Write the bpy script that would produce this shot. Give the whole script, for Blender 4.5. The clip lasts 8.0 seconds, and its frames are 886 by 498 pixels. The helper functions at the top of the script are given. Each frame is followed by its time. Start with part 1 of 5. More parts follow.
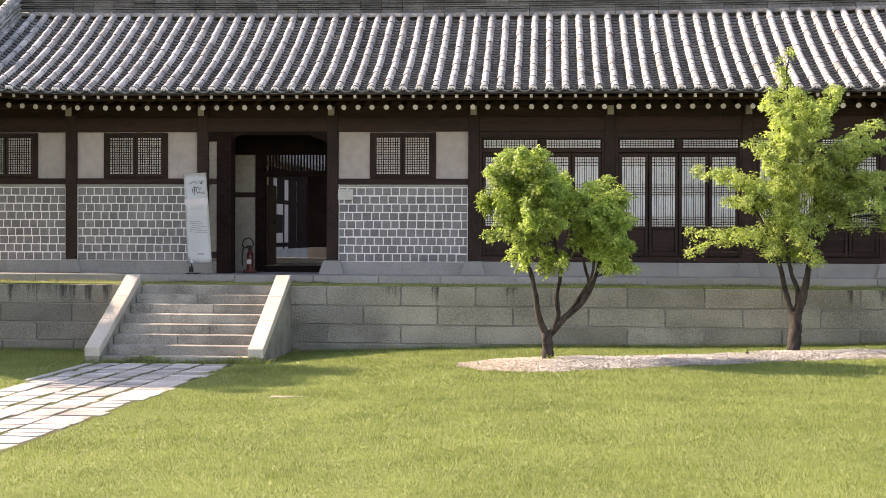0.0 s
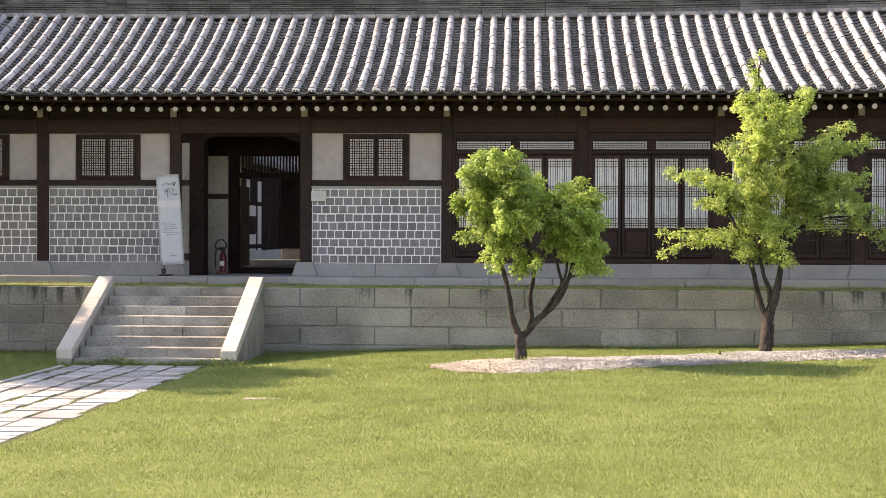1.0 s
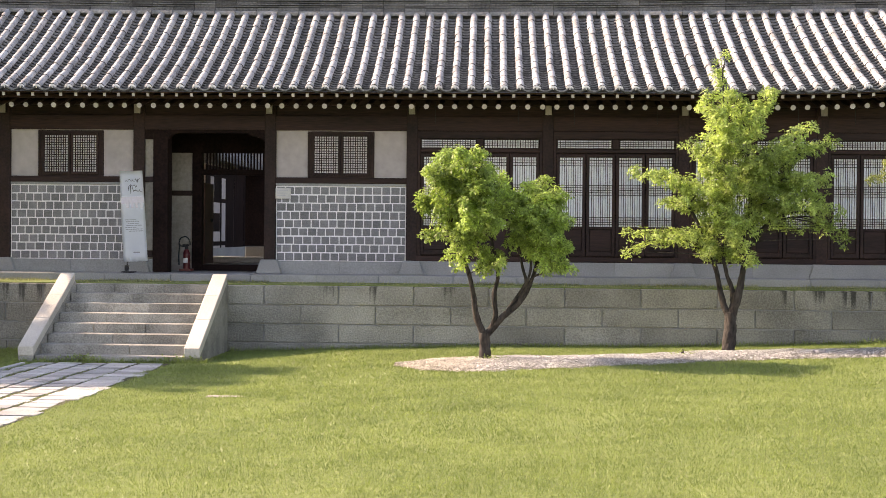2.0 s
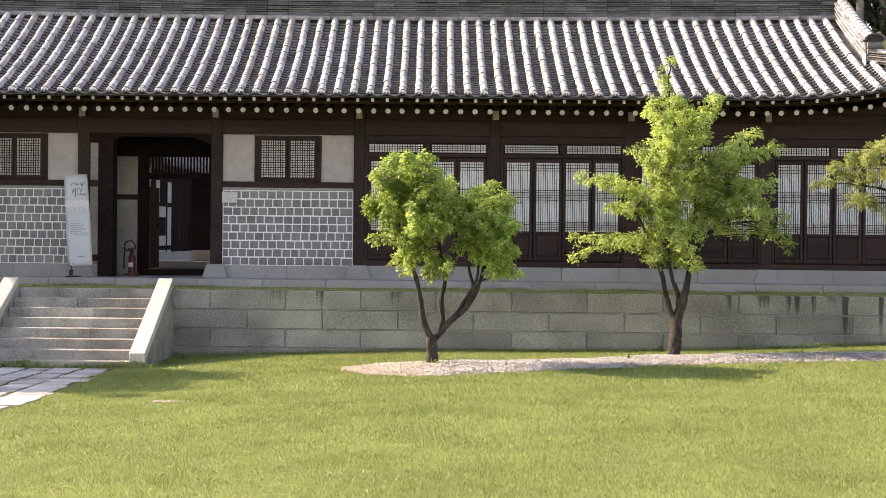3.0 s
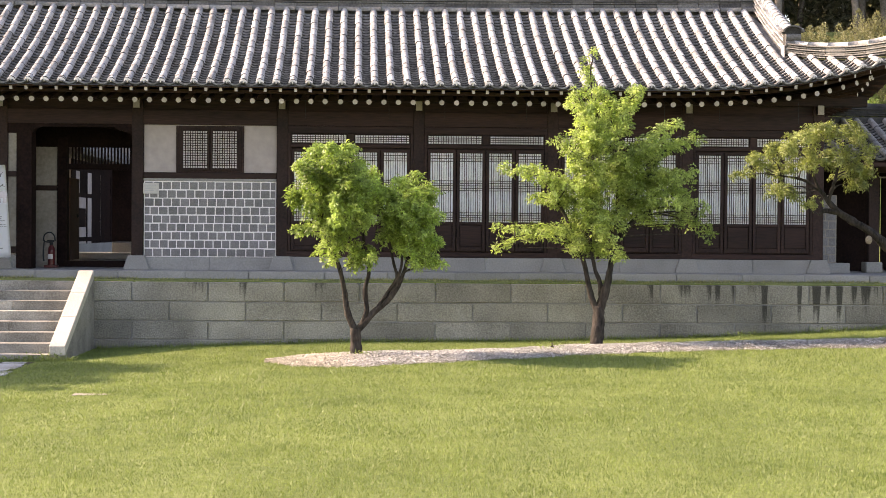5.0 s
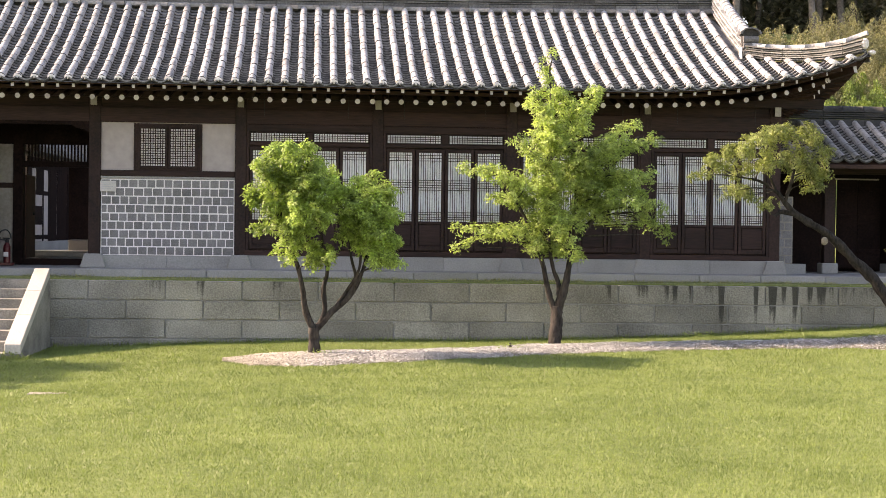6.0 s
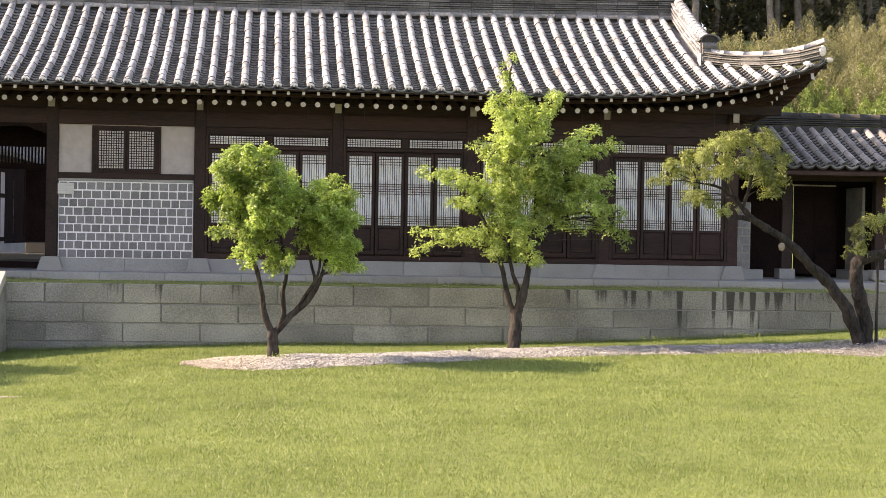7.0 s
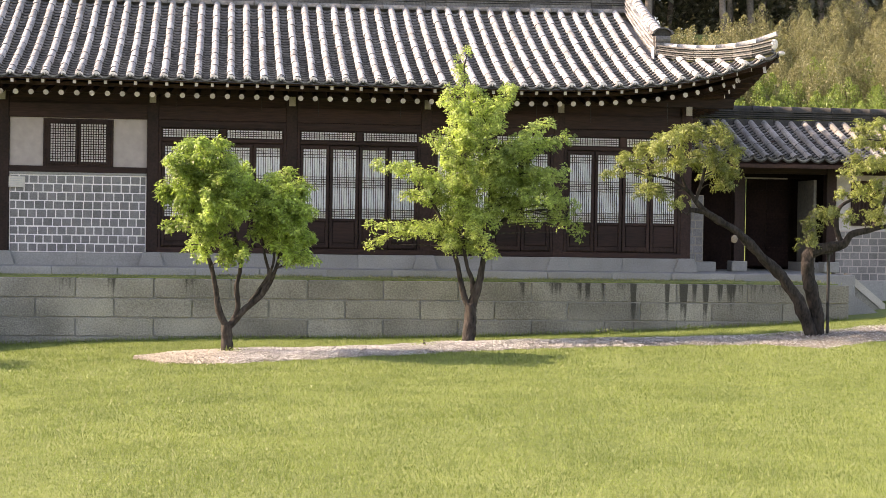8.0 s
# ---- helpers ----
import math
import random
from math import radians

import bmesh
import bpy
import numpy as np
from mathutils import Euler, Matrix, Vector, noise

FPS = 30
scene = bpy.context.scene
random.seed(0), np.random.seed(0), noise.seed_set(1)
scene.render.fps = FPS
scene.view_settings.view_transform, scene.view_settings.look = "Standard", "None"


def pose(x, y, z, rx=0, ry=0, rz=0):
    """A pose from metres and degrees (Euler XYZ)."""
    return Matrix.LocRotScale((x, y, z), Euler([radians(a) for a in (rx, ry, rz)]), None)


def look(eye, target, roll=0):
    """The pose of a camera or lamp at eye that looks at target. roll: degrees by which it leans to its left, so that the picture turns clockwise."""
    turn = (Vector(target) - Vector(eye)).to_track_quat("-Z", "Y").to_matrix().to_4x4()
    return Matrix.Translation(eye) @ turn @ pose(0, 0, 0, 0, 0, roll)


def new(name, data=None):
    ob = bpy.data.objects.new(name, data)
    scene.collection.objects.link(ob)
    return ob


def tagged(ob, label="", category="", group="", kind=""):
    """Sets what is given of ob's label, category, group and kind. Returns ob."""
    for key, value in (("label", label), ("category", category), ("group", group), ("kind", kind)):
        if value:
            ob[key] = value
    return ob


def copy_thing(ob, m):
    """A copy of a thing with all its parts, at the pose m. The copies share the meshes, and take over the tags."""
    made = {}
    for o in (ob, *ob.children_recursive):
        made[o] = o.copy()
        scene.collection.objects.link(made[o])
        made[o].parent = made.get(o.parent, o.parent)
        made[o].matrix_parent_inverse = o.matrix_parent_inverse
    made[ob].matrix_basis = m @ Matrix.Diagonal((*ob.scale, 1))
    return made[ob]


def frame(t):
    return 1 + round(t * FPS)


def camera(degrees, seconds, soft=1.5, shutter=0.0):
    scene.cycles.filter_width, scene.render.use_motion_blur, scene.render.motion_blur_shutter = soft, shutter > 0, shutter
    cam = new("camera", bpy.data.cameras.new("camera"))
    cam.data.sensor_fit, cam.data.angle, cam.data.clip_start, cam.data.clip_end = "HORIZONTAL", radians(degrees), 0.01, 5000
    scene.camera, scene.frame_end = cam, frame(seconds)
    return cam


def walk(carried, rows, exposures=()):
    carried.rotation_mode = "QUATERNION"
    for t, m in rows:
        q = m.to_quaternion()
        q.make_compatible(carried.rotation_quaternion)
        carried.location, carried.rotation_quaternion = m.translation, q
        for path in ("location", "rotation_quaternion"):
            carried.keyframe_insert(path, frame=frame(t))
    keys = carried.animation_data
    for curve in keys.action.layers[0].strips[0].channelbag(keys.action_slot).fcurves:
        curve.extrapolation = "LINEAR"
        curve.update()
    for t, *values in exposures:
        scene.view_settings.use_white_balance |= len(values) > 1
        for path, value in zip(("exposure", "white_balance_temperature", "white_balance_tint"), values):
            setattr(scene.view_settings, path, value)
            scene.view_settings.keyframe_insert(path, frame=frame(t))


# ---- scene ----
# The camera stands on the lawn and pans slowly to the right.
cam = camera(33.1, 8.0, soft=0.5)
EYE = (0.0, 0.0, 1.89)
TURNS = [  # seconds, yaw, pitch, lean
    (0.0, 5.22, -0.61, 0.24),
    (0.5, 4.75, -0.52, 0.28),
    (1.0, 4.20, -0.55, 0.21),
    (2.5, 1.87, -0.62, 0.60),
    (3.0, 0.81, -0.42, 0.58),
    (3.5, 0.18, -0.41, 0.60),
    (4.0, -0.65, -0.54, 0.53),
    (4.5, -1.38, -0.71, 0.41),
    (6.0, -3.71, -0.76, 0.70),
    (6.5, -4.48, -0.68, 0.78),
    (7.0, -5.26, -0.58, 0.95),
    (7.5, -6.14, -0.66, 0.96),
    (8.0, -7.01, -0.82, 0.85),
]


def turned(yaw, pitch, lean):
    return pose(*EYE, 90 + pitch, 0, yaw) @ pose(0, 0, 0, 0, 0, lean)


walk(cam, [(t, turned(a, b, c)) for t, a, b, c in TURNS], exposures=[(0.0, 1.70, 8300, 26), (8.0, 1.70, 8300, 26)])

# ---- light ----
SUN_FROM = Vector((-0.815, 0.19, 0.545)).normalized()
world = bpy.data.worlds.new("sky")
scene.world = world
world.use_nodes = True
wn = world.node_tree
sky = wn.nodes.new("ShaderNodeTexSky")
sky.sky_type, sky.sun_disc = "NISHITA", False
sky.sun_elevation = math.asin(SUN_FROM.z)
sky.sun_rotation = math.atan2(SUN_FROM.x, SUN_FROM.y)
sky.air_density, sky.dust_density = 1.0, 1.4
wn.links.new(sky.outputs[0], wn.nodes["Background"].inputs[0])
wn.nodes["Background"].inputs[1].default_value = 0.15
sun_data = bpy.data.lights.new("sun", "SUN")
sun_data.energy, sun_data.angle, sun_data.color = 4.0, radians(0.6), (1.0, 0.92, 0.79)
sun = new("sun", sun_data)
sun.matrix_world = look(SUN_FROM * 60, (0, 0, 0))

# ---- helpers of this scene ----
rng = np.random.default_rng(7)
WM = {}


def part(name, bm, mat, parent=None, label=""):
    """Links a bmesh, made in world metres, as one mesh object under its thing or part."""
    me = bpy.data.meshes.new(name)
    bm.to_mesh(me)
    bm.free()
    for m in (mat if isinstance(mat, (list, tuple)) else [mat]):
        me.materials.append(m)
    ob = new(name, me)
    ob.parent = parent
    if parent is not None and parent in WM:
        ob.matrix_parent_inverse = WM[parent].inverted()
    WM[ob] = Matrix.Identity(4)
    return tagged(ob, label)


def piece(name, me, parent, m):
    """One of many alike pieces on a shared mesh."""
    ob = new(name, me)
    ob.parent = parent
    if parent in WM:
        ob.matrix_parent_inverse = WM[parent].inverted()
    ob.matrix_basis = m
    return ob


def thing(name, at, label, category, group="", kind=""):
    ob = new(name)
    ob.empty_display_size = 0.2
    ob.location = at
    WM[ob] = Matrix.Translation(at)
    return tagged(ob, label, category, group, kind)


def box(bm, x0, x1, y0, y1, z0, z1, bevel=0.0, mi=0):
    r = bmesh.ops.create_cube(bm, size=1, matrix=Matrix.Translation(((x0 + x1) / 2, (y0 + y1) / 2, (z0 + z1) / 2)) @ Matrix.Diagonal((x1 - x0, y1 - y0, z1 - z0, 1)))
    fs = {f for v in r["verts"] for f in v.link_faces}
    for f in fs:
        f.material_index = mi
    if bevel:
        es = list({e for f in fs for e in f.edges})
        bmesh.ops.bevel(bm, geom=es, offset=bevel, segments=1, affect="EDGES", profile=0.5)
    return bm


def boxed(name, dims, mat, parent=None, label="", bevel=0.006):
    return part(name, box(bmesh.new(), *dims, bevel), mat, parent, label)


def prism(bm, outline, d0, d1, axis="x"):
    """A closed outline of (a, z) swept from d0 to d1 along x or y."""
    put = (lambda d, a, z: (d, a, z)) if axis == "x" else (lambda d, a, z: (a, d, z))
    lo = [bm.verts.new(put(d0, a, z)) for a, z in outline]
    hi = [bm.verts.new(put(d1, a, z)) for a, z in outline]
    n = len(outline)
    bm.faces.new(lo), bm.faces.new(hi[::-1])
    for i in range(n):
        bm.faces.new((lo[i], hi[i], hi[(i + 1) % n], lo[(i + 1) % n]))
    bmesh.ops.recalc_face_normals(bm, faces=bm.faces[:])
    return bm


def soup(name, verts, size, mat, parent=None, smooth=False):
    """A mesh from an array of corners, `size` to a face."""
    me = bpy.data.meshes.new(name)
    verts = np.asarray(verts, dtype=np.float32).reshape(-1, 3)
    n = len(verts) // size
    me.vertices.add(len(verts)), me.loops.add(len(verts)), me.polygons.add(n)
    me.vertices.foreach_set("co", verts.ravel())
    me.loops.foreach_set("vertex_index", np.arange(len(verts), dtype=np.int32))
    me.polygons.foreach_set("loop_start", np.arange(0, len(verts), size, dtype=np.int32))
    me.update(calc_edges=True)
    me.materials.append(mat)
    ob = new(name, me)
    ob.parent = parent
    if parent in WM:
        ob.matrix_parent_inverse = WM[parent].inverted()
    WM[ob] = Matrix.Identity(4)
    return ob


def spline(pts, steps=6):
    """A smooth way through a few places."""
    p = [np.array(q, float) for q in pts]
    p = [2 * p[0] - p[1]] + p + [2 * p[-1] - p[-2]]
    out = []
    for i in range(1, len(p) - 2):
        for k in range(steps):
            t = k / steps
            out.append(0.5 * (2 * p[i] + (p[i + 1] - p[i - 1]) * t + (2 * p[i - 1] - 5 * p[i] + 4 * p[i + 1] - p[i + 2]) * t * t + (3 * p[i] - p[i - 1] - 3 * p[i + 1] + p[i + 2]) * t ** 3))
    return out + [p[-2]]


def limb(bm, pts, r0, r1, sides=8, steps=6, rough=0.12, power=1.0):
    """A tapered, knotty branch along a few places."""
    way = spline(pts, steps)
    rings = []
    for i, c in enumerate(way):
        d = way[min(i + 1, len(way) - 1)] - way[max(i - 1, 0)]
        d = Vector(d).normalized()
        a = d.orthogonal().normalized() if i == 0 else (a - d * a.dot(d)).normalized()
        b = d.cross(a)
        s = i / (len(way) - 1)
        r = r0 + (r1 - r0) * s ** power
        ring = []
        for k in range(sides):
            w = 2 * math.pi * k / sides
            rr = r * (1 + rough * 1.5 * noise.noise(Vector((c[0] * 5 + math.cos(w), c[1] * 5 + math.sin(w), c[2] * 5))) + rough * 0.8 * noise.noise(Vector((c[0] * 9 + 2.6 * math.cos(w), c[1] * 9 + 2.6 * math.sin(w), c[2] * 14))))
            ring.append(bm.verts.new(Vector(c) + (a * math.cos(w) + b * math.sin(w)) * rr))
        rings.append(ring)
    for u, v in zip(rings, rings[1:]):
        for k in range(sides):
            f = bm.faces.new((u[k], u[(k + 1) % sides], v[(k + 1) % sides], v[k]))
            f.smooth = True
    bm.faces.new(rings[0][::-1]), bm.faces.new(rings[-1])
    return bm


# ---- materials ----
def material(name, dark, light, coarse=2.0, fine=30.0, rough=0.8, bump=0.2, spread=0.25, stretch=(1, 1, 1), spec=0.3, island=False, metal=0.0):
    """Two colours mixed by noise at two scales, with a spread of tone from piece to piece."""
    m = bpy.data.materials.new(name)
    m.use_nodes = True
    nt = m.node_tree
    N, L = nt.nodes, nt.links
    bsdf = N["Principled BSDF"]
    geo = N.new("ShaderNodeNewGeometry")
    mp = N.new("ShaderNodeMapping")
    mp.inputs["Scale"].default_value = stretch
    L.new(geo.outputs["Position"], mp.inputs["Vector"])
    n1, n2 = N.new("ShaderNodeTexNoise"), N.new("ShaderNodeTexNoise")
    n1.inputs["Scale"].default_value, n1.inputs["Detail"].default_value = coarse, 5
    n2.inputs["Scale"].default_value, n2.inputs["Detail"].default_value = fine, 4
    L.new(mp.outputs[0], n1.inputs["Vector"]), L.new(mp.outputs[0], n2.inputs["Vector"])
    add = N.new("ShaderNodeMath")
    add.operation = "ADD"
    L.new(n1.outputs[0], add.inputs[0]), L.new(n2.outputs[0], add.inputs[1])
    rng_ = N.new("ShaderNodeMapRange")
    rng_.inputs["From Min"].default_value, rng_.inputs["From Max"].default_value = 0.72, 1.28
    L.new(add.outputs[0], rng_.inputs["Value"])
    mix = N.new("ShaderNodeMix")
    mix.data_type = "RGBA"
    mix.inputs["A"].default_value, mix.inputs["B"].default_value = (*dark, 1), (*light, 1)
    L.new(rng_.outputs[0], mix.inputs["Factor"])
    tone = N.new("ShaderNodeMapRange")
    tone.inputs["To Min"].default_value, tone.inputs["To Max"].default_value = 1 - spread, 1 + spread
    if island:
        L.new(geo.outputs["Random Per Island"], tone.inputs["Value"])
    else:
        info = N.new("ShaderNodeObjectInfo")
        L.new(info.outputs["Random"], tone.inputs["Value"])
    mul = N.new("ShaderNodeVectorMath")
    mul.operation = "SCALE"
    L.new(mix.outputs["Result"], mul.inputs[0]), L.new(tone.outputs[0], mul.inputs["Scale"])
    L.new(mul.outputs[0], bsdf.inputs["Base Color"])
    bsdf.inputs["Roughness"].default_value = rough
    bsdf.inputs["Specular IOR Level"].default_value = spec
    bsdf.inputs["Metallic"].default_value = metal
    if bump:
        b = N.new("ShaderNodeBump")
        b.inputs["Strength"].default_value, b.inputs["Distance"].default_value = bump, 0.02
        L.new(n2.outputs[0], b.inputs["Height"]), L.new(b.outputs[0], bsdf.inputs["Normal"])
    m["colour"] = mul.name
    return m


def leafy(name, dark, light, through_light=0.45, spread=0.35):
    """Thin leaves that let light through, each with a tone of its own."""
    m = material(name, dark, light, 1.2, 9.0, 0.48, 0.0, spread, island=True, spec=0.5)
    nt = m.node_tree
    N, L = nt.nodes, nt.links
    tr, mx = N.new("ShaderNodeBsdfTranslucent"), N.new("ShaderNodeMixShader")
    warm = N.new("ShaderNodeVectorMath")
    warm.operation = "MULTIPLY"
    warm.inputs[1].default_value = (1.06, 1.09, 0.80)
    L.new(N[m["colour"]].outputs[0], warm.inputs[0]), L.new(warm.outputs[0], tr.inputs["Color"])
    mx.inputs[0].default_value = through_light
    L.new(N["Principled BSDF"].outputs[0], mx.inputs[1]), L.new(tr.outputs[0], mx.inputs[2])
    L.new(mx.outputs[0], N["Material Output"].inputs["Surface"])
    return m


def streaked(m, colour, runs):
    """Dark water streaks down a wall from its top edge: (x, half width, depth) of each."""
    nt = m.node_tree
    N, L = nt.nodes, nt.links

    def calc(op, a, b):
        q = N.new("ShaderNodeMath")
        q.operation = op
        for k, v in enumerate((a, b)):
            if isinstance(v, (int, float)):
                q.inputs[k].default_value = v
            elif v is not None:
                L.new(v, q.inputs[k])
        return q.outputs[0]

    geo, sep, mp = N.new("ShaderNodeNewGeometry"), N.new("ShaderNodeSeparateXYZ"), N.new("ShaderNodeMapping")
    L.new(geo.outputs["Position"], sep.inputs[0]), L.new(geo.outputs["Position"], mp.inputs[0])
    mp.inputs["Scale"].default_value = (22.0, 0.0, 1.6)
    ns, fine = N.new("ShaderNodeTexNoise"), N.new("ShaderNodeTexNoise")
    ns.inputs["Scale"].default_value, ns.inputs["Detail"].default_value = 1.0, 5
    fine.inputs["Scale"].default_value, fine.inputs["Detail"].default_value = 60, 3
    L.new(mp.outputs[0], ns.inputs["Vector"])
    ragged = calc("MULTIPLY", calc("SUBTRACT", ns.outputs[0], 0.5), 0.95)
    x = calc("ADD", sep.outputs["X"], calc("MULTIPLY", calc("SUBTRACT", fine.outputs[0], 0.5), 0.05))
    deep = None
    for at, half, depth in runs:
        away = calc("ABSOLUTE", calc("SUBTRACT", x, at), None)
        f = N.new("ShaderNodeMapRange")
        f.inputs["From Min"].default_value, f.inputs["From Max"].default_value = half * 0.7, half * 1.5
        f.inputs["To Min"].default_value, f.inputs["To Max"].default_value = depth, -0.25
        L.new(away, f.inputs["Value"])
        deep = f.outputs[0] if deep is None else calc("MAXIMUM", deep, f.outputs[0])
    low = calc("SUBTRACT", 1.0, sep.outputs["Z"])
    wet = calc("ADD", calc("SUBTRACT", deep, low), ragged)
    wet = calc("ADD", wet, calc("MULTIPLY", calc("SUBTRACT", fine.outputs[0], 0.5), 0.9))
    cut = N.new("ShaderNodeMapRange")
    cut.inputs["From Min"].default_value, cut.inputs["From Max"].default_value = -0.02, 0.22
    cut.inputs["To Max"].default_value = 0.82
    L.new(wet, cut.inputs["Value"])
    mix = N.new("ShaderNodeMix")
    mix.data_type = "RGBA"
    mix.inputs["B"].default_value = (*colour, 1)
    L.new(cut.outputs[0], mix.inputs["Factor"])
    L.new(N[m["colour"]].outputs[0], mix.inputs["A"])
    L.new(mix.outputs["Result"], N["Principled BSDF"].inputs["Base Color"])
    return m


M_WOOD = material("dark_wood", (0.014, 0.0074, 0.0064), (0.044, 0.0222, 0.0182), 2.0, 26, 0.7, 0.25, 0.2, (1, 1, 1))
# Darker copy of the dark wood, for the gate, its court and the recess.
M_GATEWOOD = material("darker_gate_wood", (0.007, 0.0038, 0.0036), (0.022, 0.0115, 0.0100), 2.0, 22, 0.75, 0.25, 0.2, spec=0.1)
M_BEAM = material("dark_wood_level", (0.013, 0.0068, 0.0060), (0.045, 0.0220, 0.0178), 1.5, 14, 0.7, 0.25, 0.2, (0.3, 1, 3))
M_RAFTER = material("rafter_wood", (0.024, 0.012, 0.009), (0.060, 0.030, 0.022), 2.0, 20, 0.75, 0.2, 0.2)
M_WHITE = material("white_paint", (0.45, 0.42, 0.425), (0.60, 0.563, 0.565), 6, 40, 0.8, 0.1, 0.12)
M_BUFF = material("buff_paint", (0.29, 0.265, 0.24), (0.41, 0.38, 0.345), 6, 40, 0.8, 0.1, 0.15)
M_PLASTER = material("lime_plaster", (0.38, 0.336, 0.324), (0.49, 0.440, 0.428), 0.9, 7, 0.9, 0.12, 0.05)
# Duller lime plaster; the low light at the gate is put into its colour.
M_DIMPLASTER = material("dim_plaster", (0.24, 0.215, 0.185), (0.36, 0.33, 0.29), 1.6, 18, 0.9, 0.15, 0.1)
# Plaster darkened in its colour to carry the shade of the gate recess.
M_SHADEPLASTER = material("shaded_plaster", (0.10, 0.094, 0.085), (0.19, 0.178, 0.162), 1.6, 18, 0.9, 0.15, 0.1)
M_PAPER = material("window_paper", (0.86, 0.87, 0.88), (0.93, 0.94, 0.95), 1.0, 8, 0.85, 0.0, 0.04)
M_OLDPAPER = material("old_window_paper", (0.66, 0.65, 0.645), (0.79, 0.78, 0.775), 1.0, 8, 0.85, 0.0, 0.06)
M_MORTAR = material("white_mortar", (0.77, 0.74, 0.735), (0.88, 0.85, 0.845), 3, 40, 0.9, 0.2, 0.05)
M_BLOCK = material("grey_block", (0.150, 0.146, 0.148), (0.266, 0.259, 0.262), 2.5, 45, 0.9, 0.3, 0.14)
M_PLINTH = material("plinth_stone", (0.22, 0.22, 0.215), (0.33, 0.33, 0.32), 1.2, 40, 0.9, 0.2, 0.10)
M_GRANITE = streaked(material("rough_granite", (0.135, 0.131, 0.115), (0.315, 0.307, 0.272), 1.1, 38, 0.92, 1.0, 0.18), (0.022, 0.022, 0.020),
                     [(-9.76, 0.097, 0.25), (-9.38, 0.155, 0.14), (-8.85, 0.077, 0.3), (-8.7, 0.068, 0.3), (-8.41, 0.077, 0.3), (-8.08, 0.087, 0.3), (-9.03, 0.193, 0.14), (-2.41, 0.068, 0.26), (-1.13, 0.116, 0.12), (-3.18, 0.135, 0.1), (4.43, 0.058, 0.26), (5.01, 0.126, 0.22), (5.43, 0.048, 0.3), (5.58, 0.048, 0.32), (5.85, 0.039, 0.32), (6.25, 0.155, 0.16), (6.38, 0.048, 0.7), (6.98, 0.039, 0.62), (7.27, 0.068, 0.66), (7.46, 0.039, 0.4), (7.66, 0.048, 0.64), (7.91, 0.048, 0.42), (8.12, 0.087, 0.42), (8.29, 0.039, 0.24), (8.58, 0.135, 0.12), (9.03, 0.193, 0.14)])
M_STEP = material("dressed_granite", (0.34, 0.32, 0.28), (0.55, 0.52, 0.46), 1.4, 50, 0.85, 0.25, 0.10)
M_STEPDARK = material("weathered_granite", (0.150, 0.142, 0.124), (0.37, 0.358, 0.32), 2.6, 46, 0.9, 0.35, 0.16, (1, 1, 1))
M_SLAB = material("path_slab", (0.24, 0.24, 0.232), (0.48, 0.48, 0.465), 2.2, 45, 0.85, 0.5, 0.22)
M_TILE = material("roof_tile", (0.167, 0.168, 0.170), (0.43, 0.434, 0.440), 2.6, 26, 0.78, 0.25, 0.15)
M_TILEJ = material("roof_tile_run", (0.167, 0.168, 0.170), (0.43, 0.434, 0.440), 2.6, 26, 0.78, 0.25, 0.15, island=True)
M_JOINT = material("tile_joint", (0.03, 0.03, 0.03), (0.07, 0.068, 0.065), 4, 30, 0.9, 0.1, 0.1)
M_TILEOLD = material("old_roof_tile", (0.13, 0.127, 0.12), (0.31, 0.30, 0.28), 1.6, 22, 0.8, 0.25, 0.22, island=True)
M_TILEEDGE = material("tile_edge", (0.05, 0.05, 0.05), (0.12, 0.118, 0.115), 4, 30, 0.9, 0.1, 0.1)
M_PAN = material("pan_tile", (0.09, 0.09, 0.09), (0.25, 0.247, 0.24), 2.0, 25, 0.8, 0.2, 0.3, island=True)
M_RIDGE = material("ridge_tile", (0.06, 0.06, 0.06), (0.17, 0.168, 0.165), 2.0, 25, 0.8, 0.2, 0.35, island=True)
M_RIDGEPALE = material("pale_ridge_tile", (0.165, 0.168, 0.170), (0.36, 0.363, 0.37), 3.0, 25, 0.8, 0.25, 0.35, island=True)
M_LIME = material("lime_plug", (0.55, 0.50, 0.46), (0.80, 0.77, 0.74), 8, 45, 0.9, 0.3, 0.15, island=True)
M_BARK = material("bark", (0.010, 0.0088, 0.008), (0.072, 0.062, 0.055), 9, 30, 0.95, 1.0, 0.1, (1, 1, 0.3))
M_BARKDARK = material("old_dark_bark", (0.007, 0.006, 0.0055), (0.042, 0.036, 0.032), 12, 34, 0.95, 1.0, 0.1, (1, 1, 0.4))
M_FARBARK = material("far_bark", (0.10, 0.088, 0.076), (0.24, 0.21, 0.185), 2, 10, 0.95, 0.4, 0.2, island=True)
M_CUT = material("cut_wood", (0.15, 0.125, 0.10), (0.26, 0.225, 0.185), 10, 50, 0.9, 0.2, 0.1)
M_LEAF = leafy("fresh_leaf", (0.085, 0.145, 0.028), (0.46, 0.62, 0.18), 0.50, 0.38)
M_LEAFB = leafy("yellow_green_leaf", (0.125, 0.190, 0.045), (0.52, 0.655, 0.225), 0.53, 0.36)
M_LEAFC = leafy("olive_leaf", (0.090, 0.112, 0.033), (0.34, 0.395, 0.128), 0.42, 0.36)
M_SHRUB = leafy("shrub_leaf", (0.115, 0.185, 0.045), (0.29, 0.37, 0.115), 0.4, 0.2)
M_SHRUBDRY = leafy("dry_shrub_leaf", (0.165, 0.168, 0.088), (0.33, 0.325, 0.19), 0.4, 0.2)
